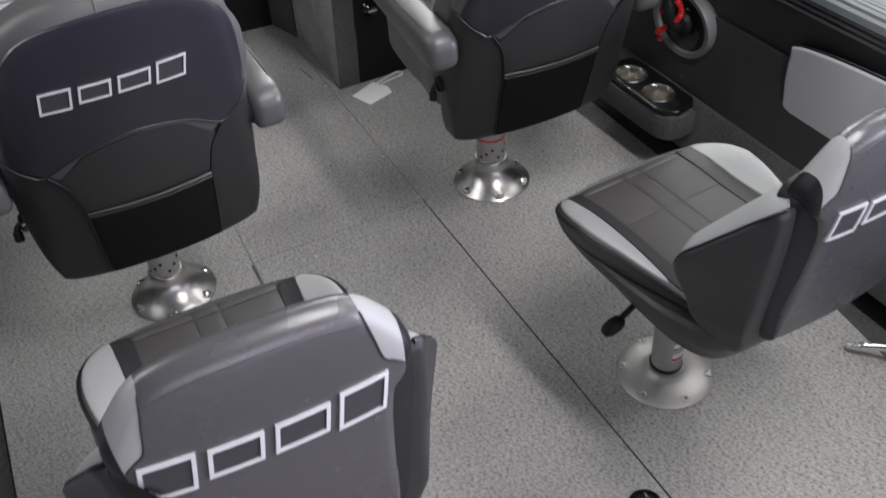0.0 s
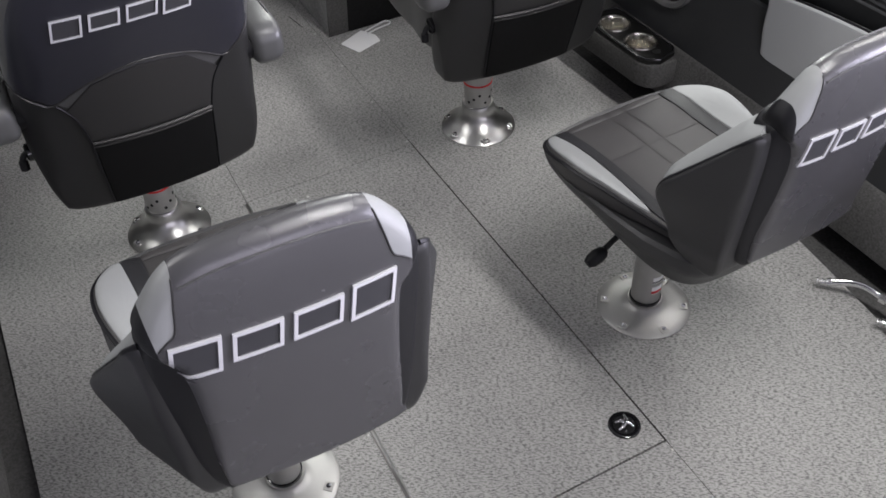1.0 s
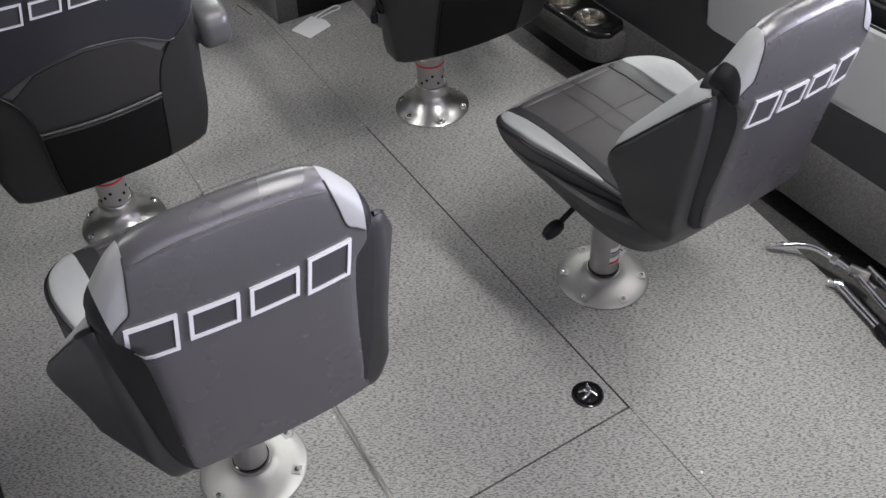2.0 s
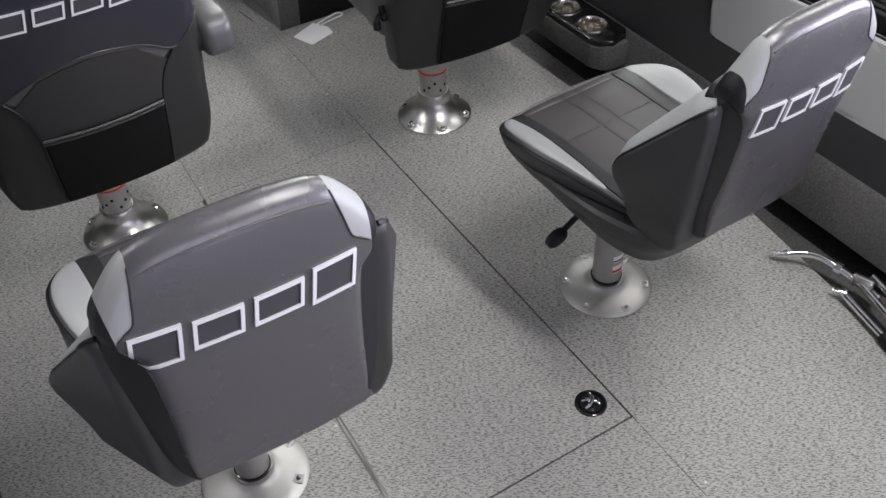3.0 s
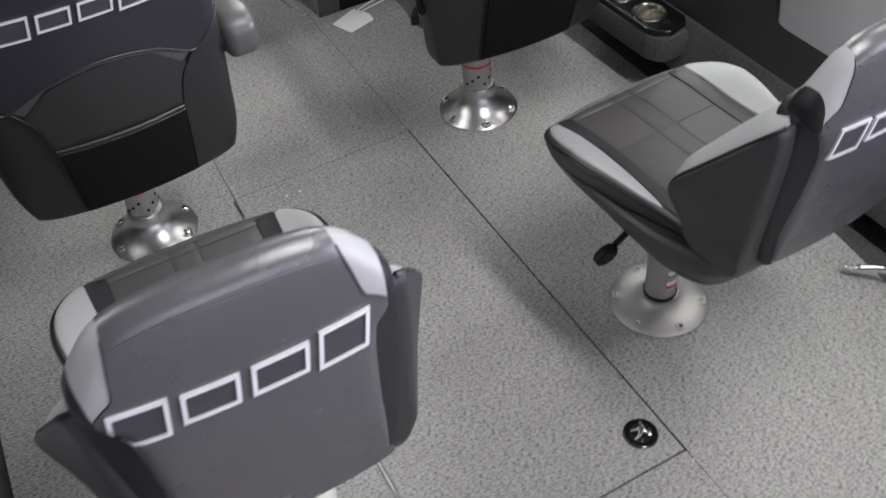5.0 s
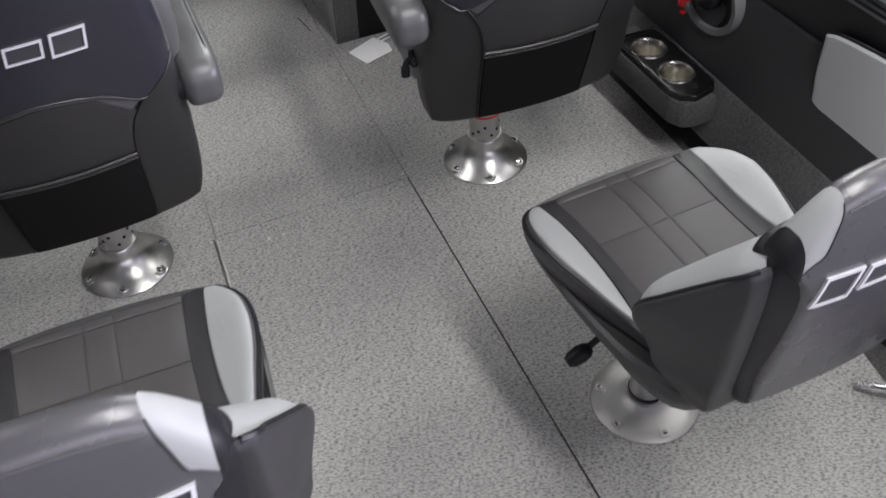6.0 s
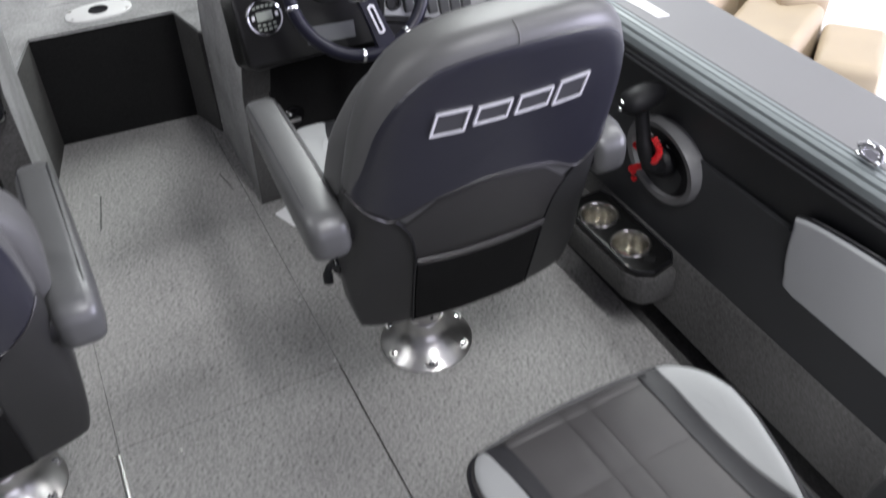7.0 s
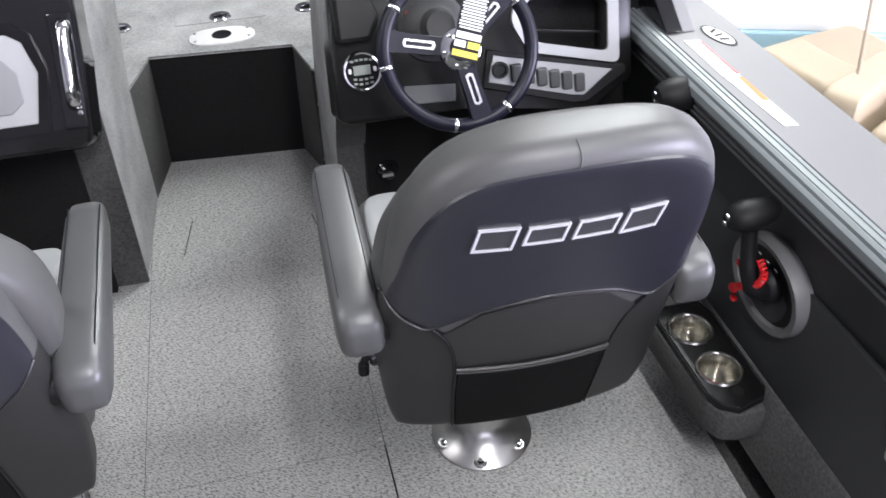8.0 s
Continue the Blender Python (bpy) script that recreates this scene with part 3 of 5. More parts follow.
        part("hinge", lathe([(0.03, 0), (0.03, 0.04), (0.026, 0.046), (0.0, 0.046)], 20, (k * 0.215, -0.30, 0.672), Matrix.Rotation(radians(90 * k), 4, "Y")), "plastic", arm)
    # recliner lever at the side of the seat
    lever = part("lever", tube([(-0.235, -0.235, 0.540), (-0.258, -0.235, 0.540), (-0.270, -0.238, 0.530), (-0.273, -0.242, 0.505)], [0.008] * 8 + [0.007] * 8 + [0.010] * 8, 10), "plastic", c, "black recliner lever")
    part("hub", lathe([(0.0, 0), (0.02, 0), (0.02, 0.012), (0.014, 0.016), (0.0, 0.016)], 18, (-0.245, -0.235, 0.540), Matrix.Rotation(radians(-90), 4, "Y"), cap=False), "gloss", lever)
    for ob in c.children:
        if ob not in (base, post):
            ob.location.y += slide
    return c


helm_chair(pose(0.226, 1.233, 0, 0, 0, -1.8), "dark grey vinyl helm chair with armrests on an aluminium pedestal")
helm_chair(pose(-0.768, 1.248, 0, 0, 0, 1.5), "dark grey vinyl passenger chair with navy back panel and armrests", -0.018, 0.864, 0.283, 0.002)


def fishing_chair(m, zs, label, yb=0.345, lean=0.16, lift=0.0, broad=1.0, dx=0.0, lever=True, span=0.25, mark=0.268, wide=0.0, sx=0.0, bx=0.0, cx=0.012):
    """A low-backed swivel chair. zs: height of the seat; yb: how far the back's foot stands behind the post; lean: its slope;
    lift: how far the back is raised over the seat; broad: breadth of the back; span and mark: the emblem's width and height; dx, sx, bx and cx: how far bolsters, seat, back and emblem stand aside."""
    c = thing("fishing_chair", m, label, "chair", "fishing chairs")
    base = part("floor_base", lathe([(0.0, 0.0), (0.114, 0.0), (0.1155, 0.003), (0.112, 0.006), (0.085, 0.011), (0.06, 0.017), (0.046, 0.022), (0.042, 0.026), (0.042, 0.034), (0.0, 0.034)], 48, cap=False), "alu_dull", c, "round cast aluminium floor plate")
    for k in range(6):
        a = radians(20 + 60 * k)
        rot = Matrix.Rotation(a, 4, "Z")
        at = rot @ Vector((0.097, 0, 0.0095))
        part("bolt_seat", box((0.022, 0.022, 0.003), at, 0.001, rot), "alu_dull", base)
        part("bolt", lathe([(0.0, 0.0), (0.006, 0.0), (0.0055, 0.003), (0.0, 0.0035)], 10, at + Vector((0, 0, 0.001)), cap=False), "chrome", base)
    post = part("post", lathe([(0.036, 0.034), (0.036, zs - 0.17), (0.040, zs - 0.16), (0.040, zs - 0.12)], 32), "alu_dull", c, "aluminium post")
    part("collar", lathe([(0.0365, 0.034), (0.039, 0.035), (0.039, 0.042), (0.0365, 0.043)], 32, cap=False), "gloss", post)
    lab = []
    for i in range(7):
        a = radians(-115 + 8 * i)
        lab.append((0.0366 * math.cos(a), 0.0366 * math.sin(a)))
    for k, (z0, z1, mt) in enumerate(() if not lever else ((0.075, 0.10, "paper"), (0.078, 0.086, "red"), (0.112, 0.132, "paper"), (0.115, 0.119, "plastic"))):
        bm = bmesh.new()
        loft([[(x * (1 + 0.012 * (k % 2)), y * (1 + 0.012 * (k % 2)), z) for x, y in lab] for z in (z0, z1)], False, False, bm)
        ob = part("sticker", bm, mt, post)
        ob.modifiers.new("thick", "SOLIDIFY").thickness = 0.0004
    # moulded pan under the seat: a thin lip in front, deep behind
    half = [(0.09, 0.218), (0.178, 0.206), (0.209, 0.186), (0.228, 0.142), (0.234, 0.08), (0.231, 0.0), (0.222, -0.10), (0.206, -0.19), (0.160, -0.28), (0.0, -0.30)]
    seat_line = [(0.0, 0.221)] + half + [(-u, v) for u, v in half[-2::-1]]
    o = smooth([(u, v, 0) for u, v in seat_line], 72)
    rings = []
    for sc, z0, z1 in ((0.93, -0.024, -0.024), (0.97, -0.018, -0.018), (1.0, -0.014, -0.026), (0.985, -0.024, -0.052), (0.955, -0.034, -0.074), (0.94, -0.036, -0.078), (0.85, -0.054, -0.125), (0.66, -0.085, -0.146), (0.42, -0.125, -0.152), (0.25, -0.145, -0.155)):
        ring = []
        for p in o:
            f = min(1.0, max(0.0, (0.2 - p.y) / 0.40))
            ring.append((p.x * sc, p.y * sc - 0.03 * (1 - sc), zs + z0 + (z1 - z0) * f))
        rings.append(ring)
    upper = [part("pan", loft(rings), "pan_vinyl", c, "charcoal moulded seat pan")]
    upper.append(part("mount", box((0.17, 0.17, 0.03), (0, 0, zs - 0.155), 0.004), "plastic", c))

    def dished(u, v):
        f = min(1.0, max(0.0, (abs(u) - 0.13) / 0.095))
        return zs - 0.006 + 0.034 * f * f * (3 - 2 * f) * min(1.0, max(0.35, (0.24 - v) / 0.16)) - 0.10 * max(0.0, v - 0.13)
    half = [(0.09, 0.219), (0.174, 0.208), (0.206, 0.188), (0.227, 0.142), (0.233, 0.085), (0.228, 0.03), (0.217, -0.02), (0.202, -0.08), (0.186, -0.13), (0.168, -0.19), (0.140, -0.27), (0.0, -0.29)]
    seat_line = [(0.0, 0.222)] + half + [(-u, v) for u, v in half[-2::-1]]
    seat = Pillow(seat_line, dished, lambda u, v: zs - 0.03, 0.020, "seat", 110)
    s = part("seat", seat.mesh(), "quilt", c, "taupe-grey quilted vinyl seat cushion")
    upper.append(s)
    part("welt", seat.seam([(u * 0.993, v * 0.993) for u, v in seat_line], 0.0048, 120, 0.0, True), "black_vinyl", s, "black edge piping")
    for k in (-1, 1):
        part("side_panel", seat.patch([(k * u, v) for u, v in ((0.172, 0.203), (0.198, 0.185), (0.218, 0.140), (0.225, 0.085), (0.220, 0.03), (0.209, -0.02), (0.195, -0.08), (0.180, -0.125), (0.174, -0.128), (0.166, -0.08), (0.160, -0.02), (0.159, 0.06), (0.164, 0.14))], 0.004, 90), "pale", s, "pale grey side panel")
        part("stripe", seat.patch([(k * u, v) for u, v in ((0.138, 0.209), (0.171, 0.205), (0.161, 0.14), (0.156, 0.06), (0.157, -0.02), (0.163, -0.08), (0.170, -0.13), (0.158, -0.20), (0.135, -0.21), (0.130, -0.12), (0.126, -0.03), (0.126, 0.06), (0.130, 0.14))], 0.0036, 90), "stripe", s, "dark vinyl stripe")
    # quilted squares, each padded up between its seams
    for i in (0, 1):
        for v0, v1 in ((0.186, 0.210), (0.056, 0.183), (-0.25, 0.053)):
            for k in (-1, 1)[:1 + i]:
                rows_q = []
                for b in range(9):
                    v = v0 + (v1 - v0) * b / 8
                    wide_v = 0.126 + 0.006 * max(0.0, (v - 0.06) / 0.14)
                    u0, u1 = (-0.0230, 0.0230) if i == 0 else (0.0245, wide_v)
                    row = []
                    for a in range(9):
                        u = u0 + (u1 - u0) * a / 8
                        soft_e = min(1.0, 6 * min(a, 8 - a) / 8 + 0.05) * min(1.0, 6 * min(b, 8 - b) / 8 + 0.05)
                        row.append((k * u, v, seat.height(u, v) + 0.0012 + (0.0026 if i else 0.0016) * soft_e))
                    rows_q.append(row)
                part("quilt_square", loft(rows_q, False, False), "quilt", s)
    # the back: a slab with a smooth rear panel, a black band round its edge, pale shoulders and two winged bolsters
    zb = zs + lift

    def rear_at(v):
        return yb + lean * (v - zb) - 0.8 * max(0.0, v - zb - 0.24) ** 2

    def both(points):
        return [(-u * broad, zb + w) for u, w in points] + [(u * broad, zb + w) for u, w in points[::-1]]
    core = Pillow(both([(0.110, -0.008), (0.142, 0.0), (0.160, 0.06), (0.170, 0.15), (0.176, 0.23), (0.180, 0.29), (0.176, 0.330), (0.155, 0.352), (0.07, 0.36)]),
                  lambda u, v: rear_at(v) - 0.007 - 0.40 * max(0.0, abs(u) - 0.13) - 0.3 * u * u, lambda u, v: rear_at(v) - 0.084, 0.010, "back", 110)
    upper.append(part("back_core", core.mesh(), "black_vinyl", c, "black vinyl band of the back"))
    rear = Pillow(both([(0.08, 0.003), (0.127, 0.004), (0.134, 0.03), (0.139, 0.10), (0.141, 0.20), (0.143, 0.27), (0.150, 0.308), (0.166, 0.326), (0.175, 0.347), (0.171, 0.370), (0.152, 0.401), (0.129, 0.429), (0.10, 0.445), (0.05, 0.452), (0.0, 0.453)])[:-1],
                  lambda u, v: rear_at(v) - 0.45 * u * u, lambda u, v: rear_at(v) - 0.076 + 0.30 * max(0, v - zb - 0.33), 0.020, "back", 150, low=zb + 0.02)

    def cut_corners(bm, which):
        """Cut the back along the seams of its shoulders; keep the middle (0), one shoulder (-1, 1) or the end of one band (-2, 2)."""
        lines = {k: [(Vector((k * u * broad, 0, zb + w)), Vector((k * nx, 0, nz)).normalized()) for u, w, nx, nz in ((0.134, 0.362, 0.080, 0.018), (0.134, 0.362, 0.042, 0.046), (0.159, 0.335, 1.0, -0.05))] for k in (-1, 1)}
        for at, n in lines[-1] + lines[1]:
            bmesh.ops.bisect_plane(bm, geom=bm.verts[:] + bm.edges[:] + bm.faces[:], plane_co=at, plane_no=n)
        drop = []
        for f in bm.faces:
            mid = f.calc_center_median()
            k = 1 if mid.x > 0 else -1
            inside = [(mid - at).dot(n) > 0 for at, n in lines[k]]
            if (2 * k if inside[2] else k if inside[0] and inside[1] else 0) != which:
                drop.append(f)
        bmesh.ops.delete(bm, geom=drop, context="FACES")
        return bm
    r = part("rear_panel", cut_corners(rear.mesh(), 0), "vinyl_mid", c, "smooth grey vinyl rear panel")
    upper.append(r)
    for k in (-1, 1):
        sh = part("shoulder", cut_corners(rear.mesh(), k), "pale", c, "pale grey shoulder panel")
        upper.append(sh)
        upper.append(part("band_end", cut_corners(rear.mesh(), 2 * k), "black_vinyl", c))
        part("seam", rear.seam([(k * broad * u, zb + w) for u, w in ((0.1185, 0.430), (0.1265, 0.395), (0.134, 0.362), (0.146, 0.351), (0.157, 0.341))], 0.0014, 40, 0.0), "vinyl_low", sh)
    top_seam = [(u * broad, zb + w) for u, w in ((-0.115, 0.420), (-0.07, 0.429), (0.0, 0.433), (0.07, 0.429), (0.115, 0.420))]
    part("seam", rear.seam(top_seam, 0.0016, 40, 0.0002), "vinyl", r)
    emblem(rear, r, cx, zb + mark, span, 0.056)
    # bolsters: (distance in front of the rear face, height)
    line_d = [(0.044, 0.330), (0.078, 0.290), (0.130, 0.220), (0.157, 0.180), (0.166, 0.140), (0.161, 0.100), (0.147, 0.058), (0.122, 0.0), (0.085, -0.036), (0.050, -0.050), (0.032, -0.02), (0.030, 0.05), (0.031, 0.13), (0.033, 0.20), (0.036, 0.285)]
    side = [(d - rear_at(zb + w), zb + w) for d, w in line_d]

    def wing_x(u, v):
        d = u + rear_at(v)
        f = min(1.0, max(0.0, (v - zb - 0.04) / 0.16))
        return broad * 0.174 + (0.32 + wide + (0.29 - wide) * f * f * (3 - 2 * f)) * min(0.19, max(-0.01, d - 0.012)) + 0.30 * min(0.0, v - zb - 0.03)
    for k in (-1, 1):
        p = Pillow(side, wing_x, lambda u, v: wing_x(u, v) - 0.07, 0.012, "side", 96, k)
        bo = part("bolster", p.mesh(), "pan_vinyl", c, "charcoal vinyl side bolster")
        upper.append(bo)
        part("welt", p.seam(side[:7], 0.0042, 60, -0.002), "black_vinyl", bo, "black piping")
        # the cap bulges inwards and upwards from the piping, broad behind and pointed in front
        line = smooth([(u, v, 0) for u, v in side[:7]], 40, False)[1:33]
        rings = []
        for i, a in enumerate(line):
            f = i / (len(line) - 1)
            w = 0.074 * (1 - f) ** 0.5 + 0.006
            h = 0.040 * (1 - f) ** 0.5 * min(1.0, 0.6 + 3 * f) + 0.001
            xo = wing_x(a.x, a.y) - 0.015
            ring = [(0.0, -0.3), (0.03, 0.08), (0.16, 0.36), (0.36, 0.70), (0.58, 0.94), (0.78, 1.0), (0.94, 0.75), (1.02, 0.1), (0.9, -0.9), (0.4, -1.0)]
            rings.append([(k * (xo - w * q), a.x + 0.55 * h * e, a.y + 0.85 * h * e) for q, e in ring])
        part("bolster_cap", loft(rings), "pale", bo, "pale grey cap", 60)
    for o3 in upper:
        kind = o3.name.split(".")[0]
        o3.location.x += sx if kind in ("seat", "pan") else dx + (0 if kind == "bolster" else bx)
    # swivel lever
    if not lever:
        return c
    zl = zs + 0.04
    lv = part("lever", tube([(-0.05, 0.0, zl - 0.19), (-0.12, -0.01, zl - 0.205), (-0.17, -0.015, zl - 0.225)], 0.007, 10), "plastic", c, "black swivel lever")
    part("knob", lathe([(0.0, -0.03), (0.010, -0.029), (0.016, -0.018), (0.018, 0.0), (0.015, 0.016), (0.008, 0.024), (0.0, 0.025)], 16, (-0.188, -0.017, zl - 0.233), Euler((0, radians(70), 0)).to_matrix().to_4x4(), cap=False), "plastic", lv)
    return c


fishing_chair(pose(0.203, 0.35, 0, 0, 0, 3.0), 0.478, "grey vinyl fishing chair with pale side panels beside the hatch", 0.348, 0.15, dx=0.012, span=0.262, mark=0.262, bx=0.014, sx=0.011)
fishing_chair(pose(-0.77, 0.315, 0, 0, 0, -1.0), 0.572, "grey vinyl fishing chair raised higher on its post", 0.374, 0.11, 0.008, 1.0, 0.018, False, 0.284, 0.286, 0.18, 0.012, -0.003, -0.003)


def cut(obs, own):
    """Take the shape own out of the meshes."""
    me = bpy.data.meshes.new("cutter")
    bmesh.ops.recalc_face_normals(own, faces=own.faces)
    own.to_mesh(me)
    own.free()
    tool = new("cutter", me)
    for ob in obs:
        mod = ob.modifiers.new("cut", "BOOLEAN")
        mod.operation, mod.solver, mod.object = "DIFFERENCE", "EXACT", tool
        bpy.context.view_layer.update()
        done = bpy.data.meshes.new_from_object(ob.evaluated_get(bpy.context.evaluated_depsgraph_get()))
        ob.modifiers.remove(mod)
        ob.data = done
        done.set_sharp_from_angle(angle=radians(38))
    bpy.data.objects.remove(tool)


# ---------------------------------------------------------------- starboard: cup holders, throttle, hardware
cup_box = thing("cup_holder_box", pose(0, 0, 0), "charcoal carpeted box with black tray and two steel cup holders", "cup holder")
outline = [(0.77, 0.965), (0.71, 0.960), (0.672, 0.972), (0.652, 1.01), (0.640, 1.36), (0.76, 1.36)]
cup_body = part("body", prism(outline, 0.126, 0.208, bevel=0.012), "carpet", cup_box, "charcoal carpeted box")
tray = part("tray", prism([(0.768, 0.985), (0.705, 0.968), (0.668, 0.99), (0.655, 1.02), (0.650, 1.26), (0.665, 1.30), (0.775, 1.30), (0.785, 1.27), (0.785, 1.01)], 0.206, 0.222, bevel=0.004), "dash_black", cup_box, "glossy black tray")
for x, y in ((0.716, 1.085), (0.712, 1.215)):
    cut([cup_body, tray], lathe([(0.0455, 0.125), (0.0455, 0.24)], 36, (x, y, 0)))
    part("cup", lathe([(0.0, 0.132), (0.038, 0.132), (0.042, 0.137), (0.0435, 0.15), (0.0435, 0.2235), (0.0455, 0.2265), (0.050, 0.2265), (0.0525, 0.2225)], 40, (x, y, 0), cap=False), "steel", tray, "stainless steel cup holder")
rim_o = rounded([(0.768, 0.985), (0.705, 0.968), (0.668, 0.99), (0.655, 1.02), (0.650, 1.26), (0.665, 1.30), (0.775, 1.30), (0.785, 1.27), (0.785, 1.01)], 0.006)
part("tray_rim", tube([(0.717 + (x - 0.717) * 0.96, 1.134 + (y - 1.134) * 0.98, 0.2225) for x, y in rim_o], 0.0032, 8, False, closed=True), "gloss", tray, "raised glossy rim")
part("drain", lathe([(0.0, 0.2226), (0.013, 0.2226), (0.014, 0.2240), (0.017, 0.2225)], 20, (0.722, 1.016, 0), cap=False), "black_carpet", tray, "dark drain hole")

throttle = thing("throttle", pose(0.822, 1.128, 0.403), "black side-mount throttle with grey ring and red coiled lanyard", "throttle")
tilt = Euler((0, radians(-90), 0)).to_matrix().to_4x4()


def oval(profile, sy, sz, n=48):
    """Rings of an oval that stands against the side wall: (share of the size, distance inboard)."""
    return loft([[(-h, r * sy * math.cos(2 * math.pi * i / n), r * sz * math.sin(2 * math.pi * i / n)) for i in range(n)] for r, h in profile], False)


part("ring", oval([(1.0, -0.03), (1.0, 0.012), (0.97, 0.018), (0.84, 0.016), (0.81, 0.010), (0.80, -0.01)], 0.128, 0.100), "ring_grey", throttle, "grey plastic trim ring")
part("well", oval([(0.82, 0.006), (0.5, -0.004), (0.02, -0.008)], 0.128, 0.100), "plastic", throttle)
part("boss", lathe([(0.040, -0.01), (0.040, 0.016), (0.034, 0.024), (0.0, 0.026)], 24, (0, 0.0, 0.0), tilt, cap=False), "plastic", throttle)
part("arm", tube([(-0.01, -0.012, 0.0), (-0.045, -0.012, 0.012), (-0.062, -0.004, 0.052), (-0.062, 0.013, 0.098), (-0.062, 0.024, 0.140), (-0.062, 0.026, 0.168)], [0.024] * 6 + [0.019] * 6 + [0.0165] * 12, 14), "plastic", throttle)
grip = [(-0.062, 0.004), (-0.060, 0.016), (-0.045, 0.024), (-0.015, 0.028), (0.02, 0.030), (0.05, 0.026), (0.068, 0.016), (0.072, 0.003)]
part("grip", loft([[(-0.060 - 0.80 * h, 0.026 + 1.25 * r * math.cos(2 * math.pi * i / 20), 0.176 + 1.0 * r * math.sin(2 * math.pi * i / 20) - 0.10 * h) for i in range(20)] for h, r in grip]), "plastic", throttle, "black rubber throttle grip")
for dy, dz in ((0.0, 0.010), (0.006, -0.010)):
    part("button", box((0.005, 0.013, 0.009), (-0.1165, 0.026 + dy, 0.169 + dz), 0.002), "bright", throttle, "chrome trim button")
for k in range(3):
    part("lamp", box((0.004, 0.013, 0.007), (-0.006, 0.048 - 0.0305 * k, 0.048), 0.002), "bright", throttle, "chrome indicator")
# the lanyard hangs in an open bow round the arm
bow = smooth([(-0.050, -0.014, 0.087), (-0.052, -0.036, 0.077), (-0.053, -0.041, 0.060), (-0.054, -0.028, 0.034), (-0.054, -0.003, 0.007), (-0.054, 0.025, -0.014), (-0.054, 0.043, -0.031)], 60, False)
coil = []
for i in range(480):
    f = i / 479 * (len(bow) - 1.001)
    j = int(f)
    at = bow[j].lerp(bow[j + 1], f - j)
    along = (bow[j + 1] - bow[j]).normalized()
    side_a = along.orthogonal().normalized() if j == 0 and i == 0 else (side_a - along * side_a.dot(along)).normalized()
    ph = 2 * math.pi * 20 * i / 479
    coil.append(at + 0.0058 * (math.cos(ph) * side_a + math.sin(ph) * along.cross(side_a)))
part("lanyard", tube(coil, 0.0026, 6, False), "red", throttle, "red coiled kill-switch lanyard")
part("clip", box((0.014, 0.020, 0.016), (-0.054, 0.046, -0.036), 0.004), "red", throttle, "red lanyard clip")
part("clip", box((0.012, 0.014, 0.010), (-0.054, 0.036, -0.056), 0.003), "red", throttle)
part("clip", tube([(-0.052, 0.038, 0.028), (-0.056, 0.046, 0.034), (-0.058, 0.040, 0.044)], 0.004, 8), "red", throttle)

kicker = thing("control_handle", pose(0.80, 1.545, 0.632), "black rubber control handle on the side wall", "handle")
part("grip", loft([[(0.004 - h * 1.15, 0.0 + 1.45 * r * math.cos(2 * math.pi * i / 20), 0.006 + 1.3 * r * math.sin(2 * math.pi * i / 20)) for i in range(20)] for h, r in grip]), "plastic", kicker)
part("arm", tube([(0.0, 0.0, -0.01), (0.0, 0.01, -0.06), (0.035, 0.02, -0.10)], 0.018, 10), "plastic", kicker)
for k in (-1, 1):
    part("button", box((0.004, 0.010, 0.007), (-0.0795, 0.0, 0.006 + 0.009 * k), 0.001), "chrome", kicker)

# folding chrome bracket lying at the edge of the floor
brk = thing("chrome_bracket", pose(0, 0, 0), "chrome folding tube bracket with black grips lying on the floor", "bracket")
part("long_tube", tube([(0.640, 0.158, 0.028), (0.672, 0.105, 0.05), (0.690, 0.04, 0.045), (0.700, -0.03, 0.035), (0.705, -0.07, 0.03)], 0.0085, 12), "chrome", brk)
part("bolt", tube([(0.622, 0.178, 0.020), (0.630, 0.170, 0.022), (0.640, 0.160, 0.026)], [0.006] * 4 + [0.009] * 4 + [0.006] * 8 + [0.012] * 8, 10), "chrome", brk)
part("plate", box((0.012, 0.05, 0.035), (0.700, -0.02, 0.045), 0.003, Matrix.Rotation(radians(20), 4, "Z")), "alu", brk)
for a, b in (((0.655, -0.01, 0.02), (0.625, -0.15, 0.02)), ((0.695, -0.025, 0.04), (0.665, -0.15, 0.035)), ((0.735, -0.02, 0.045), (0.712, -0.15, 0.04))):
    part("tube", tube([a, b], 0.0095, 12, False), "chrome", brk)
    e = Vector(b) + (Vector(b) - Vector(a)).normalized() * 0.30
    part("sleeve", tube([b, e], 0.014, 12, False), "plastic", brk, "black rubber sleeve")
part("bolt", tube([(0.645, 0.005, 0.022), (0.652, -0.002, 0.022), (0.658, -0.012, 0.021)], [0.005] * 8 + [0.010] * 8 + [0.012] * 8, 10), "chrome", brk)

for a, b, n in (((0.618, 0.184, 0.021), (0.636, 0.163, 0.025), 6), ((0.640, 0.012, 0.022), (0.655, -0.008, 0.022), 5)):
    for i in range(n):
        at = Vector(a).lerp(Vector(b), i / (n - 1))
        along = (Vector(b) - Vector(a)).normalized() * 0.0013
        part("thread_ring", tube([at - along, at + along], 0.0105 - 0.003 * (i % 2), 12, False), "bright", brk)
part("nut", tube([(0.684, 0.052, 0.050), (0.688, 0.036, 0.050)], 0.0135, 6, False), "bright", brk)

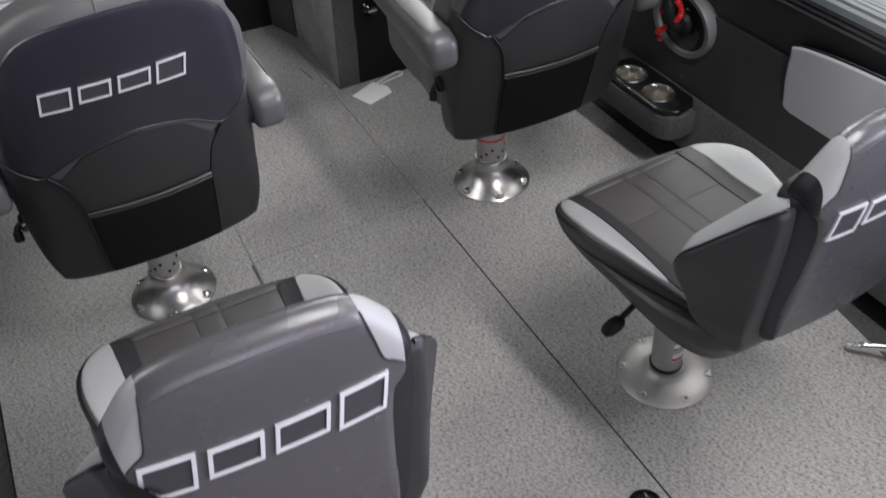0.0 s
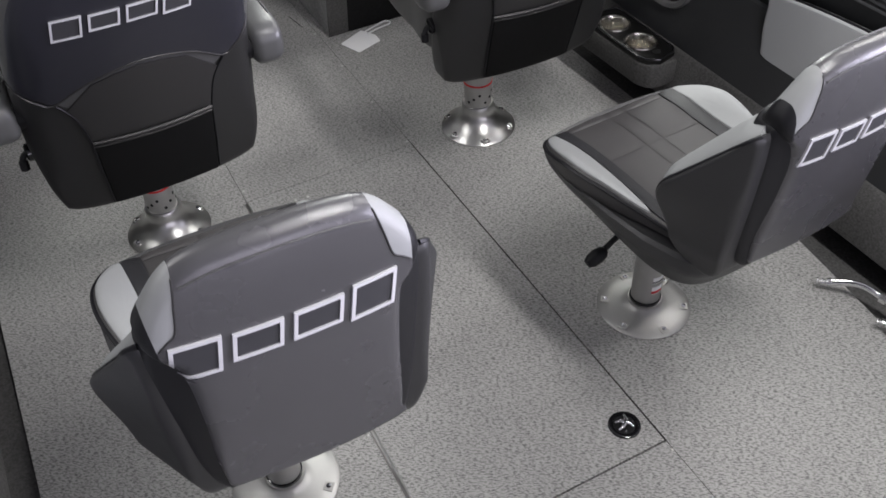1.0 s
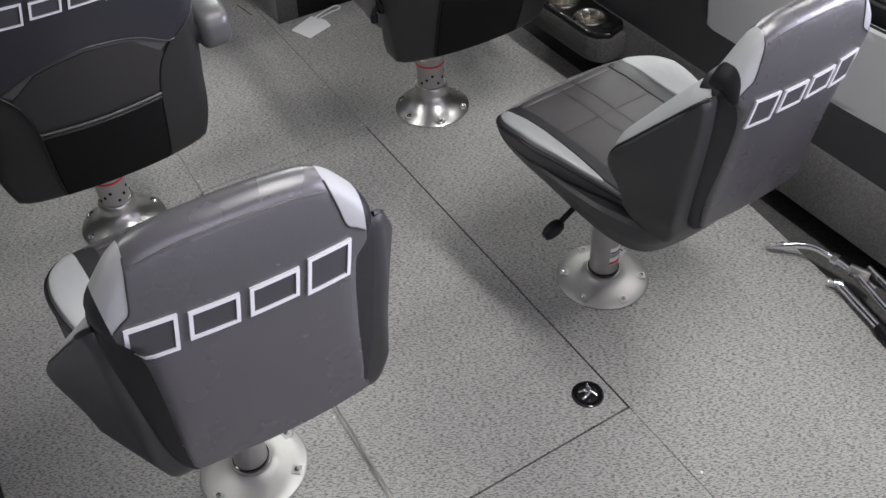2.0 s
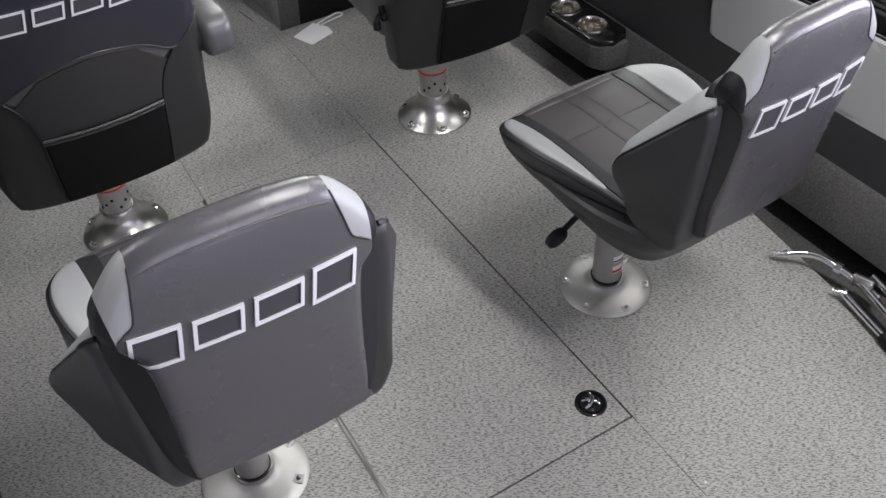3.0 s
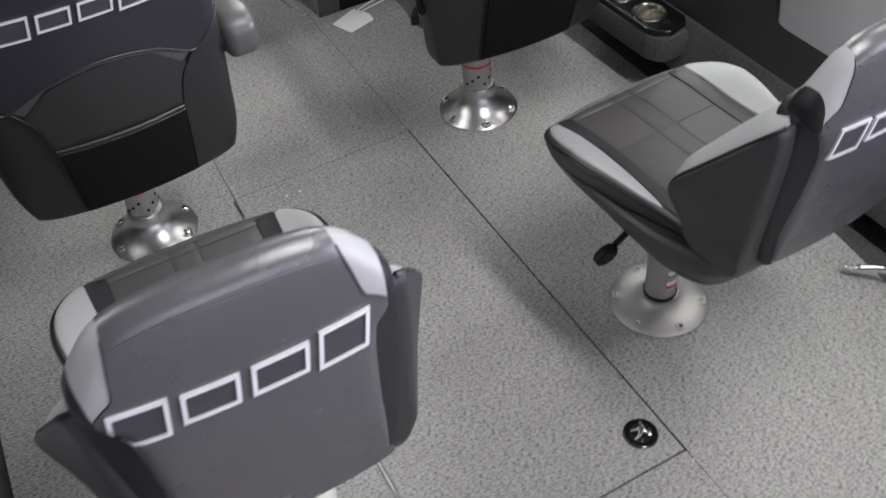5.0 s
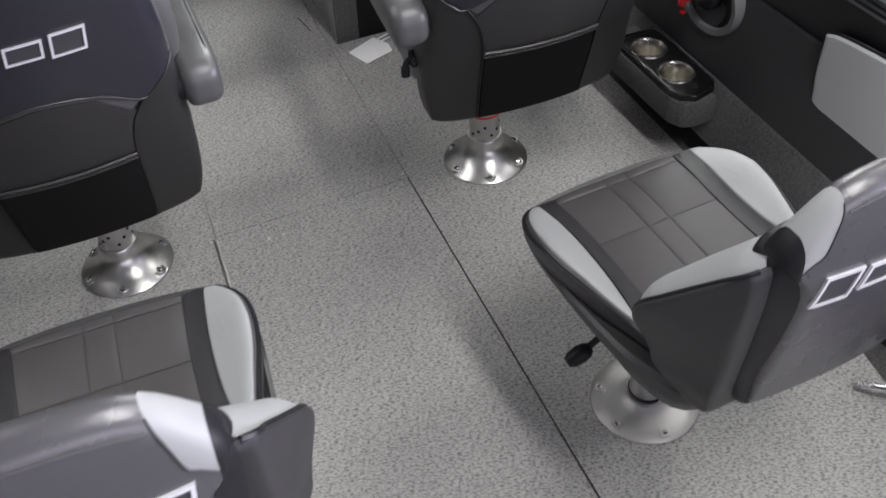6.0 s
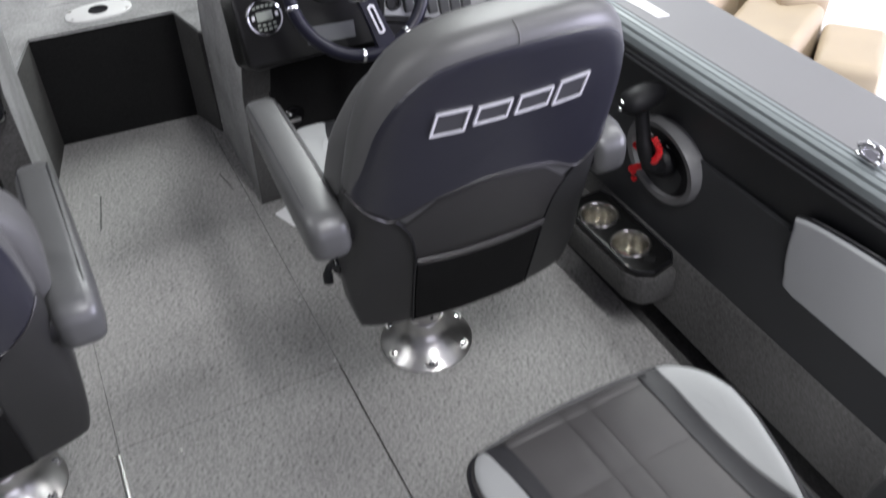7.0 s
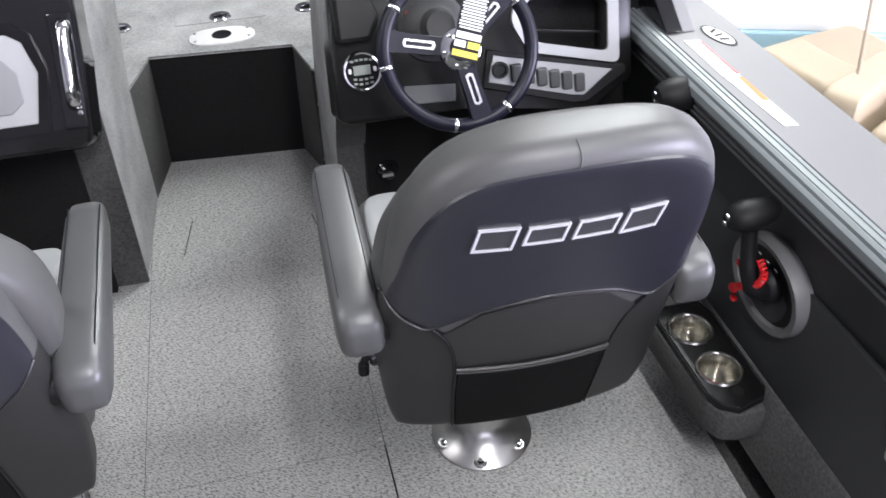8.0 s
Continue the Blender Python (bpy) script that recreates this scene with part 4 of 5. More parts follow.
# swing tag on the floor
tag = thing("paper_tag", pose(0.110, 1.895, 0.002), "white paper tag with string lying on the floor", "tag")
part("card", prism(rounded([(-0.066, 0.016), (-0.033, -0.072), (0.066, -0.038), (0.068, 0.008), (0.035, 0.065)], 0.006), 0, 0.002), "paper", tag)
part("string", tube([(0.045, 0.028, 0.003), (0.10, 0.042, 0.004), (0.145, 0.050, 0.004), (0.150, 0.064, 0.004), (0.135, 0.076, 0.004), (0.09, 0.062, 0.004), (0.042, 0.046, 0.003)], 0.003, 6), "paper", tag)

# ---------------------------------------------------------------- consoles and bow step
helm_wall = [(1.985, 0), (2.44, 0), (2.40, 0.39), (2.28, 0.65), (2.16, 0.95), (1.90, 0.95), (1.84, 0.70), (1.84, 0.56), (1.93, 0.40)]
def skewed(bm, k):
    for v in bm.verts:
        v.co.x += k * (v.co.y - 2.01)
    return bm


port_wall = [(2.01, 0), (2.425, 0), (2.425, 0.39), (2.56, 0.62), (2.62, 0.95), (2.08, 0.95), (2.01, 0.60)]
for name, x0, x1, wall in (("helm_console_wall", 0.032, 0.10, helm_wall), ("passenger_console_wall", -0.62, -0.538, port_wall)):
    ob = finish(name, skewed(prism(wall, x0, x1, "x", bevel=0.004), 0.065 if x0 < -0.3 else 0.0), "deck_carpet")
    tagged(ob, "grey carpeted side wall of the console", "console", kind="structure")
# dark carpet strips that put shade on the console walls' aft edges
for x0, x1, k, edge in ((0.028, 0.104, 0.0, [(1.979, 0), (1.985, 0), (1.93, 0.40), (1.84, 0.56), (1.834, 0.557), (1.923, 0.397)]), (-0.624, -0.534, 0.065, [(2.003, 0), (2.01, 0), (2.01, 0.60), (2.003, 0.60)])):
    tagged(finish("trim", skewed(prism(edge, x0, x1, "x", bevel=0.0015), k), "carpet"), "charcoal carpet strip darkening the shaded edge of the console wall", "trim", kind="structure")
for name, x0, x1, y0 in (("helm_bulkhead", 0.10, 0.86, 1.90), ("passenger_bulkhead", -1.40, -0.62, 2.08)):
    ob = finish(name, prism([(1.98, 0), (2.3, 0), (2.3, 0.9), (y0, 0.9), (min(y0, 1.98), 0.55)], x0, x1, "x"), "black_carpet")
    tagged(ob, "black carpeted bulkhead under the dash", "console", kind="structure")
# bow step: leaning black riser between two carpeted flanks, deck above
def slab(name, quad, material, label, depth=(0, 0.05, 0)):
    bm = loft([[Vector(p) for p in quad], [Vector(p) + Vector(depth) for p in quad]])
    ob = finish(name, bm, material)
    return tagged(ob, label, "bow step", kind="structure")
DZ = 0.39  # height of the bow deck
slab("bow_riser", [(-0.466, 2.631, 0), (-0.018, 2.593, 0), (-0.012, 2.592, DZ - 0.0095), (-0.458, 2.63, DZ - 0.0095)], "black_carpet", "black carpeted riser of the bow step")
slab("bow_flank", [(-0.512, 2.425, 0), (-0.466, 2.631, 0), (-0.458, 2.63, DZ - 0.0095), (-0.514, 2.42, DZ - 0.0095)], "carpet", "charcoal carpeted flank of the bow step", (-0.05, 0.02, 0))
slab("bow_flank", [(-0.018, 2.593, 0), (0.028, 2.44, 0), (0.022, 2.41, DZ - 0.0095), (-0.012, 2.592, DZ - 0.0095)], "carpet", "charcoal carpeted flank of the bow step", (0.05, 0.02, 0))
deck = finish("bow_deck", prism([(-0.538, 2.41), (-0.514, 2.42), (-0.458, 2.63), (-0.012, 2.592), (0.022, 2.41), (0.10, 2.30), (0.9, 2.30), (0.9, 4.4), (-1.44, 4.4), (-1.44, 2.30), (-0.62, 2.30)], DZ - 0.009, DZ, bevel=0.003), "deck_carpet")
tagged(deck, "grey carpeted bow casting deck", "deck", kind="structure")
part("deck_hatch", prism([(-0.373, 2.83), (-0.075, 2.83), (-0.075, 3.3), (-0.373, 3.3)], DZ - 0.002, DZ + 0.0025, bevel=0.001), "deck_carpet", deck, "grey carpeted deck hatch")
aft = finish("aft_deck", prism([(-1.44, -1.6), (0.9, -1.6), (0.9, -1.1), (-1.44, -1.1)], -0.05, 0.42, bevel=0.006), "deck_carpet")
tagged(aft, "grey carpeted aft casting deck", "deck", kind="structure")
plate = thing("pedestal_plate", pose(-0.226, 2.71, DZ), "oval white pedestal socket plate on the bow deck", "deck plate")
part("plate", loft([[(r * 0.105 * math.copysign(abs(math.cos(2 * math.pi * i / 40)) ** 0.8, math.cos(2 * math.pi * i / 40)), r * 0.062 * math.copysign(abs(math.sin(2 * math.pi * i / 40)) ** 0.8, math.sin(2 * math.pi * i / 40)), h) for i in range(40)] for r, h in ((1, 0), (1, 0.004), (0.95, 0.007), (0.3, 0.008), (0.02, 0.008))]), "white", plate)
part("socket", lathe([(0.0, 0.0085), (0.027, 0.0085), (0.03, 0.010), (0.032, 0.008)], 24, cap=False), "plastic", plate, "black socket hole")
for x, y in ((-0.085, -0.03), (0.085, -0.03), (-0.085, 0.03), (0.085, 0.03)):
    part("screw", lathe([(0.0, 0.0105), (0.005, 0.009), (0.006, 0.006)], 8, (x, y, 0), cap=False), "alu", plate)
for x, y in ((-0.55, 2.865), (-0.224, 2.866), (0.065, 2.86)):
    t2 = thing("deck_latch", pose(x, y, DZ + 0.003, 0, 0, 20), "round chrome and black flush latch in the bow deck", "latch", "deck latches")
    part("ring", lathe([(0.024, 0.003), (0.028, 0.0045), (0.034, 0.004), (0.037, 0.0)], 28, cap=False), "chrome", t2)
    part("cup", lathe([(0.0, 0.001), (0.018, 0.0015), (0.026, 0.003)], 24, cap=False), "gloss", t2)
    part("handle", tube([(-0.02, 0, 0.005), (0, 0.003, 0.006), (0.02, 0, 0.005)], 0.004, 8), "chrome", t2)
for p in ((-0.537, 2.40, 0.30), (-0.537, 2.40, 0.05), (0.031, 2.38, 0.28), (0.031, 2.41, 0.06)):
    finish("screw", lathe([(0.0, 0.003), (0.004, 0.002), (0.005, 0.0)], 8, p, Matrix.Rotation(radians(-90 if p[0] > -0.2 else 90), 4, "Y"), cap=False), "alu", deck)

# helm dash: leaning face; tilt maps (x, up the face, out of the face)
DASH = pose(-0.009, 1.74, 0.604) @ Matrix.Rotation(math.atan(0.45), 4, "X").inverted()


def dashed(bm):
    """From face coordinates (x, out towards the seat as -y, up as z) to the leaning dash."""
    bmesh.ops.transform(bm, matrix=DASH, verts=bm.verts)
    return bm


dash = thing("helm_dash", pose(0, 0, 0), "black moulded helm dash with silver switch panel and glovebox", "dashboard")
dash_body = part("body", dashed(prism([(0.028, -0.02), (0.055, -0.035), (0.36, -0.035), (0.40, -0.03), (0.62, -0.085), (0.655, -0.075), (0.765, -0.012), (0.775, 0.22), (0.775, 0.36), (0.05, 0.36), (0.035, 0.14)], 0.0, 0.16, "y", bevel=0.012)), "dash_black", dash, "black textured dash moulding")
part("shelf", prism([(1.86, 0.86), (2.3, 0.93), (2.3, 0.97), (1.86, 0.93)], 0.03, 0.86, "x", bevel=0.01), "dash_black", dash)
part("corner", dashed(prism([(0.05, 0.15), (0.13, 0.15), (0.155, 0.20), (0.12, 0.30), (0.05, 0.33)], -0.03, 0.01, "y", bevel=0.012)), "dash_black", dash)
# radio
radio = part("radio", dashed(lathe([(0.0365, 0.010), (0.039, 0.0135), (0.043, 0.0145), (0.046, 0.010), (0.046, -0.002)], 40, (0.101, 0, 0.085), Matrix.Rotation(radians(90), 4, "X"), cap=False)), "chrome", dash, "round radio with chrome rim")
part("face", dashed(lathe([(0.0, 0.0125), (0.037, 0.0125), (0.0375, 0.010)], 36, (0.101, 0, 0.085), Matrix.Rotation(radians(90), 4, "X"), cap=False)), "mesh", radio)
part("screen", dashed(box((0.040, 0.003, 0.022), (0.100, -0.0135, 0.088), 0.001)), "lcd", radio, "grey display")
for x, z in [(dx, 0.0265 - 4.5 * dx * dx) for dx in (-0.022, -0.011, 0.0, 0.011, 0.022)] + [(dx, dz + 5 * dx * dx) for dz in (-0.018, -0.0285) for dx in (-0.019, -0.0065, 0.0065, 0.019)]:
    part("button", dashed(box((0.0085, 0.003, 0.0055), (0.101 + x, -0.0135, 0.085 + z), 0.001)), "lcd", radio)
for x in (-0.029, 0.029):
    part("button", dashed(box((0.007, 0.003, 0.011), (0.101 + x, -0.0135, 0.088), 0.001)), "thread", radio)
# switch panel
part("panel_rim", dashed(prism([(0.378, 0.008), (0.40, 0.098), (0.44, 0.085), (0.74, 0.02), (0.745, 0.0), (0.637, -0.060), (0.60, -0.054)], -0.010, 0.01, "y", bevel=0.004)), "dash_black", dash)
sw = part("switch_panel", dashed(prism([(0.394, 0.020), (0.412, 0.082), (0.44, 0.074), (0.705, 0.012), (0.628, -0.040), (0.60, -0.036)], -0.014, 0.0, "y", bevel=0.002)), "silver", dash, "silver switch panel")
part("socket", dashed(lathe([(0.0, 0.006), (0.012, 0.006), (0.014, 0.012), (0.019, 0.012), (0.020, 0.0)], 24, (0.424, -0.014, 0.046), Matrix.Rotation(radians(90), 4, "X"), cap=False)), "plastic", sw, "black power socket")
for k in range(6):
    x = 0.463 + 0.031 * k
    part("rocker_switch", dashed(box((0.026, 0.016, 0.044), (x, -0.017, 0.034 - 0.0085 * k), 0.005, Matrix.Rotation(radians(8), 4, "X"))), "switch_grey", sw, "grey rocker switch")
    part("mark", dashed(box((0.006, 0.001, 0.002), (x, -0.0255, 0.042 - 0.0085 * k), 0.0)), "thread", sw)
# glovebox recess with silver frame
bm = bmesh.new()
fr_o = rounded([(0.500, 0.078), (0.725, 0.024), (0.735, 0.20), (0.49, 0.225), (0.462, 0.155)], 0.022)
fr_i = rounded([(0.522, 0.098), (0.700, 0.055), (0.708, 0.180), (0.51, 0.20), (0.488, 0.150)], 0.018)
loft([[(x, y, z) for x, z in ring] for ring, y in ((fr_o, 0.0), (fr_o, -0.014), (fr_i, -0.010), (fr_i, 0.0))], False, True, bm)
part("glovebox_frame", dashed(bm), "silver", dash, "silver glovebox frame")
cut([dash_body], dashed(prism(fr_i, -0.05, 0.075, "y")))
bm = bmesh.new()
loft([[(x, y, z) for x, z in fr_i] for y in (-0.002, 0.074)], False, True, bm)
bm.faces.new([v for v in bm.verts if abs(v.co.y - 0.074) < 1e-5])
ob = part("glovebox_recess", dashed(bm), "black_carpet", dash, "dark glovebox recess")
ob.modifiers.new("thick", "SOLIDIFY").thickness = 0.002
part("glovebox_lip", dashed(box((0.20, 0.008, 0.006), (0.60, 0.03, 0.115), 0.002, Matrix.Rotation(radians(8), 4, "Y"))), "dash_black", dash)
part("plate", dashed(prism([(0.188, -0.005), (0.312, -0.012), (0.316, 0.028), (0.194, 0.038)], -0.004, 0.0, "y", bevel=0.001)), "rail_dark", dash, "brushed plate behind the wheel")
part("column_boot", dashed(lathe([(0.082, 0.0), (0.080, 0.012), (0.072, 0.018), (0.067, 0.018), (0.069, 0.027), (0.063, 0.029), (0.065, 0.038), (0.058, 0.040), (0.060, 0.049), (0.053, 0.051), (0.055, 0.060), (0.047, 0.062), (0.049, 0.071), (0.041, 0.074), (0.032, 0.11)], 36, (0.275, 0, 0.165), Matrix.Rotation(radians(90), 4, "X"))), "boot_grey", dash, "ribbed charcoal steering column boot")
part("red_dot", dashed(lathe([(0.0, 0.003), (0.006, 0.0025), (0.007, 0.0)], 12, (0.222, -0.018, 0.200), Matrix.Rotation(radians(90), 4, "X"), cap=False)), "red", dash, "small red dot on the dash")
part("knob", lathe([(0.0, 0.035), (0.014, 0.034), (0.018, 0.02), (0.026, 0.012), (0.032, 0.0)], 24, (0.16, 1.935, 0.30), Matrix.Rotation(radians(90), 4, "X"), cap=False), "gloss", dash, "black drain knob")
part("knob_cross", box((0.030, 0.008, 0.007), (0.155, 1.899, 0.303), 0.002), "alu_dull", dash)

# steering wheel
WHEEL = pose(0.285, 1.626, 0.780) @ Matrix.Rotation(math.atan(0.5), 4, "X").inverted() @ pose(0, 0, 0, 0, 8, 0)
wheel = thing("steering_wheel", WHEEL, "black three-spoke steering wheel with chrome accents and hang tag", "steering wheel")
part("rim", tube([(0.163 * math.cos(2 * math.pi * i / 64), 0, 0.163 * math.sin(2 * math.pi * i / 64)) for i in range(64)], 0.0155, 14, False, closed=True), "wheel", wheel, "black leather rim")
part("hub", lathe([(0.0, 0.026), (0.030, 0.025), (0.044, 0.018), (0.046, 0.0), (0.03, -0.03)], 36, (0, 0, 0), Matrix.Rotation(radians(90), 4, "X"), cap=False), "chrome", wheel, "chrome hub")
part("hub_cap", lathe([(0.0, 0.030), (0.018, 0.029), (0.026, 0.026)], 28, (0, 0, 0), Matrix.Rotation(radians(90), 4, "X"), cap=False), "gloss", wheel)
for k in range(6):
    a = radians(60 * k + 15)
    part("bolt", lathe([(0.0, 0.026), (0.004, 0.025), (0.005, 0.02)], 10, (0.036 * math.cos(a), 0, 0.036 * math.sin(a)), Matrix.Rotation(radians(90), 4, "X"), cap=False), "chrome", wheel)
for a in (175, 290, 50):
    rot = Matrix.Rotation(radians(-a), 4, "Y")
    sp = part("spoke", prism([(0.03, -0.022), (0.10, -0.017), (0.158, -0.026), (0.158, 0.026), (0.10, 0.017), (0.03, 0.022)], -0.012, 0.004, "y", bevel=0.003, rot=rot), "wheel", wheel, "black spoke")
    bm = bmesh.new()
    o4 = [(0.058, -0.009), (0.122, -0.009), (0.126, 0.0), (0.122, 0.009), (0.058, 0.009), (0.054, 0.0)]
    i4 = [(0.064, -0.004), (0.118, -0.004), (0.120, 0.0), (0.118, 0.004), (0.064, 0.004), (0.061, 0.0)]
    loft([[rot @ Vector((x, y, z)) for x, z in r] for r, y in ((o4, -0.010), (o4, -0.016), (i4, -0.016), (i4, -0.010))], False, True, bm)
    part("insert", bm, "bright", sp, "chrome spoke insert")
for a in (150, 195, 268, 312, 40, 85):
    rot = Matrix.Rotation(radians(-a), 4, "Y")
    part("clip", lathe([(0.0162, -0.004), (0.0168, -0.003), (0.0168, 0.003), (0.0162, 0.004)], 16, rot @ Vector((0.163, 0, 0)), rot, cap=False), "chrome", wheel, "chrome rim clip")
tg = part("hang_tag", box((0.060, 0.002, 0.170), (0.019, -0.040, 0.058), 0.0005, Matrix.Rotation(radians(12), 4, "Y")), "plastic", wheel, "printed black and white warning tag")
tr = Matrix.Translation((0.019, -0.0415, 0.058)) @ Matrix.Rotation(radians(12), 4, "Y")
for k in range(12):
    part("print_line", box((0.052 - 0.005 * (k % 3 == 2), 0.001, 0.0036), (0, 0, 0), 0, None), "paper", tg).matrix_local = tr @ Matrix.Translation((0, 0, 0.050 - 0.0062 * k))
part("print_block", box((0.055, 0.001, 0.014), (0, 0, 0), 0), "paper", tg).matrix_local = tr @ Matrix.Translation((0, 0, -0.034))
part("print_block", box((0.024, 0.0012, 0.014), (0, 0, 0), 0), "paper", tg).matrix_local = tr @ Matrix.Translation((-0.0155, 0, -0.052))
part("print_block", box((0.026, 0.0012, 0.014), (0, 0, 0), 0), "yellow", tg, "yellow caution band").matrix_local = tr @ Matrix.Translation((0.0145, 0, -0.052))
part("print_block", box((0.056, 0.0014, 0.013), (0, 0, 0), 0), "yellow", tg, "yellow caution band").matrix_local = tr @ Matrix.Translation((0, 0, -0.072))
part("print_dot", lathe([(0.0, 0.001), (0.013, 0.001), (0.013, 0.0)], 20, (0, 0, 0), Matrix.Rotation(radians(90), 4, "X"), cap=False), "red", tg).matrix_local = tr @ Matrix.Translation((0, 0, 0.069))

# passenger dash with silver glovebox door and chrome grab bar
PD = pose(-0.004, 1.856, 0.592) @ Matrix.Rotation(math.atan(0.5), 4, "X").inverted()


def pdash(bm):
    bmesh.ops.transform(bm, matrix=PD, verts=bm.verts)
    return bm


pdsh = thing("passenger_dash", pose(0, 0, 0), "black moulded passenger dash with silver glovebox door", "dashboard")
part("body", pdash(prism([(-1.36, -0.048), (-0.552, -0.048), (-0.533, -0.03), (-0.518, 0.15), (-0.512, 0.36), (-1.36, 0.36)], 0.0, 0.15, "y", bevel=0.012)), "gloss", pdsh, "glossy black dash moulding")
bm = bmesh.new()
o5 = [(-1.1, 0.0), (-0.618, 0.0), (-0.598, 0.14), (-0.622, 0.225), (-0.66, 0.25), (-1.1, 0.25)]
i5 = [(-1.08, 0.022), (-0.640, 0.022), (-0.618, 0.135), (-0.640, 0.205), (-0.67, 0.225), (-1.08, 0.225)]
loft([[(x, y, z) for x, z in r] for r, y in ((o5, 0.002), (o5, -0.016), (i5, -0.012), (i5, 0.002))], False, True, bm)
part("door_rim", pdash(bm), "gloss", pdsh)
dr = part("door", pdash(prism(i5, -0.010, 0.0, "y", bevel=0.003)), "door_silver", pdsh, "silver glovebox door")
part("door_inset", pdash(prism([(-1.05, 0.05), (-0.69, 0.05), (-0.66, 0.075), (-0.66, 0.14), (-0.69, 0.175), (-1.05, 0.18)], -0.013, 0.0, "y", bevel=0.003)), "silver", dr)
gb = part("grab_bar", pdash(tube([(-0.555, -0.005, 0.055), (-0.553, -0.035, 0.075), (-0.549, -0.042, 0.14), (-0.545, -0.035, 0.215), (-0.545, -0.005, 0.235)], [0.015] * 4 + [0.0125] * 16 + [0.015] * 4, 14)), "chrome", pdsh, "chrome grab bar")
part("grab_recess", pdash(prism([(-0.587, 0.0), (-0.536, 0.0), (-0.524, 0.26), (-0.577, 0.26)], -0.008, 0.0, "y", bevel=0.004)), "gloss", pdsh)
for z in (0.035, 0.048):
    part("bolt", pdash(lathe([(0.0, 0.013), (0.006, 0.012), (0.007, 0.006)], 10, (-0.546, 0.0, z), Matrix.Rotation(radians(90), 4, "X"), cap=False)), "chrome", pdsh)
part("shelf", prism([(1.99, 0.86), (2.3, 0.92), (2.3, 0.96), (1.99, 0.92)], -1.36, -0.50, "x", bevel=0.01), "gloss", pdsh)

# ---------------------------------------------------------------- gunwale fittings
st = thing("warning_sticker", pose(0, 0, 0.6885), "white warning stickers with red and orange bands on the gunwale", "sticker")
part("label", prism([(0.858, 1.503), (0.898, 1.503), (0.893, 1.686), (0.855, 1.695)], 0, 0.0012), "paper", st)
part("label", prism([(0.876, 1.277), (0.906, 1.273), (0.898, 1.497), (0.860, 1.497)], 0, 0.0012), "paper", st)
part("band", prism([(0.892, 1.508), (0.898, 1.508), (0.894, 1.68), (0.888, 1.68)], 0.0012, 0.0018), "red", st)
part("band", prism([(0.887, 1.385), (0.901, 1.38), (0.898, 1.494), (0.889, 1.494)], 0.0012, 0.0018), "orange", st)
for k in range(12):
    part("print_line", prism([(0.861, 1.672 - 0.012 * k), (0.872 + 0.004 * (k % 3), 1.672 - 0.012 * k), (0.872 + 0.004 * (k % 3), 1.675 - 0.012 * k), (0.861, 1.675 - 0.012 * k)], 0.0012, 0.0014), "plastic", st)
dec = thing("oval_decal", pose(0.947, 1.697, 0.6885, 0, 0, 12), "oval black and silver maker's badge on the gunwale", "badge")
part("plate", loft([[(0.026 * r * math.cos(2 * math.pi * i / 36), 0.062 * r * math.sin(2 * math.pi * i / 36), h * 0.3) for i in range(36)] for r, h in ((1, 0), (1, 0.003), (0.9, 0.005), (0.02, 0.005))]), "plastic", dec)
part("field", loft([[(0.021 * r * math.cos(2 * math.pi * i / 36), 0.053 * r * math.sin(2 * math.pi * i / 36), h) for i in range(36)] for r, h in ((1, 0.0012), (1, 0.0022), (0.02, 0.0022))]), "white", dec)
for k in (-1, 0, 1):
    part("mark", box((0.024, 0.009, 0.001), (0.002 * k, 0.024 * k, 0.0027), 0, Matrix.Rotation(radians(25 * k), 4, "Z")), "plastic", dec)
cl = thing("cleat", pose(0.855, 0.625, 0.697, 0, 0, 0), "small chrome fitting on the gunwale rail", "cleat")
part("base", box((0.03, 0.05, 0.010), (0, 0, 0.005), 0.003), "chrome", cl)
part("loop", tube([(0.0, -0.02, 0.01), (0.004, -0.015, 0.024), (0.0, 0.01, 0.026), (0.0, 0.03, 0.012)], 0.006, 10), "chrome", cl)
ws = thing("windscreen_corner", pose(0, 0, 0), "black windscreen bracket with tinted panel on the gunwale", "windscreen")
part("bracket", prism([(1.732, 0.693), (1.80, 0.693), (2.2, 0.72), (2.35, 0.95), (2.2, 1.0)], 0.828, 0.872, "x", bevel=0.004), "gloss", ws)
part("post", prism([(1.735, 0.690), (1.785, 0.690), (2.25, 1.0), (2.2, 1.0)], 0.872, 0.906, "x", bevel=0.003), "gunwale", ws)

# ---------------------------------------------------------------- showroom round the boat
hall = finish("ground", prism([(-9, -9), (9, -9), (9, 11), (-9, 11)], -0.85, -0.8), "hall_floor")
tagged(hall, "grey concrete showroom floor", "floor", kind="structure")
# invented window out of view: its lamp is added for lilac sheen on the chairs
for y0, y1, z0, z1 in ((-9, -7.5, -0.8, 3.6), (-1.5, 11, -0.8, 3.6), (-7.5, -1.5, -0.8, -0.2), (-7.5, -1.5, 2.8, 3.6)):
    tagged(finish("wall_east", prism([(8.9, y0), (9, y0), (9, y1), (8.9, y1)], z0, z1), "hall_wall"), "grey showroom wall round the opening of an added lamp", "wall", kind="structure")
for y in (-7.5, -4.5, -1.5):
    tagged(finish("lamp_frame_1", box((0.08, 0.08, 3.0), (8.95, y, 1.3), 0.005), "alu_dull"), "aluminium upright of an invented, unseen window", "window", kind="structure")
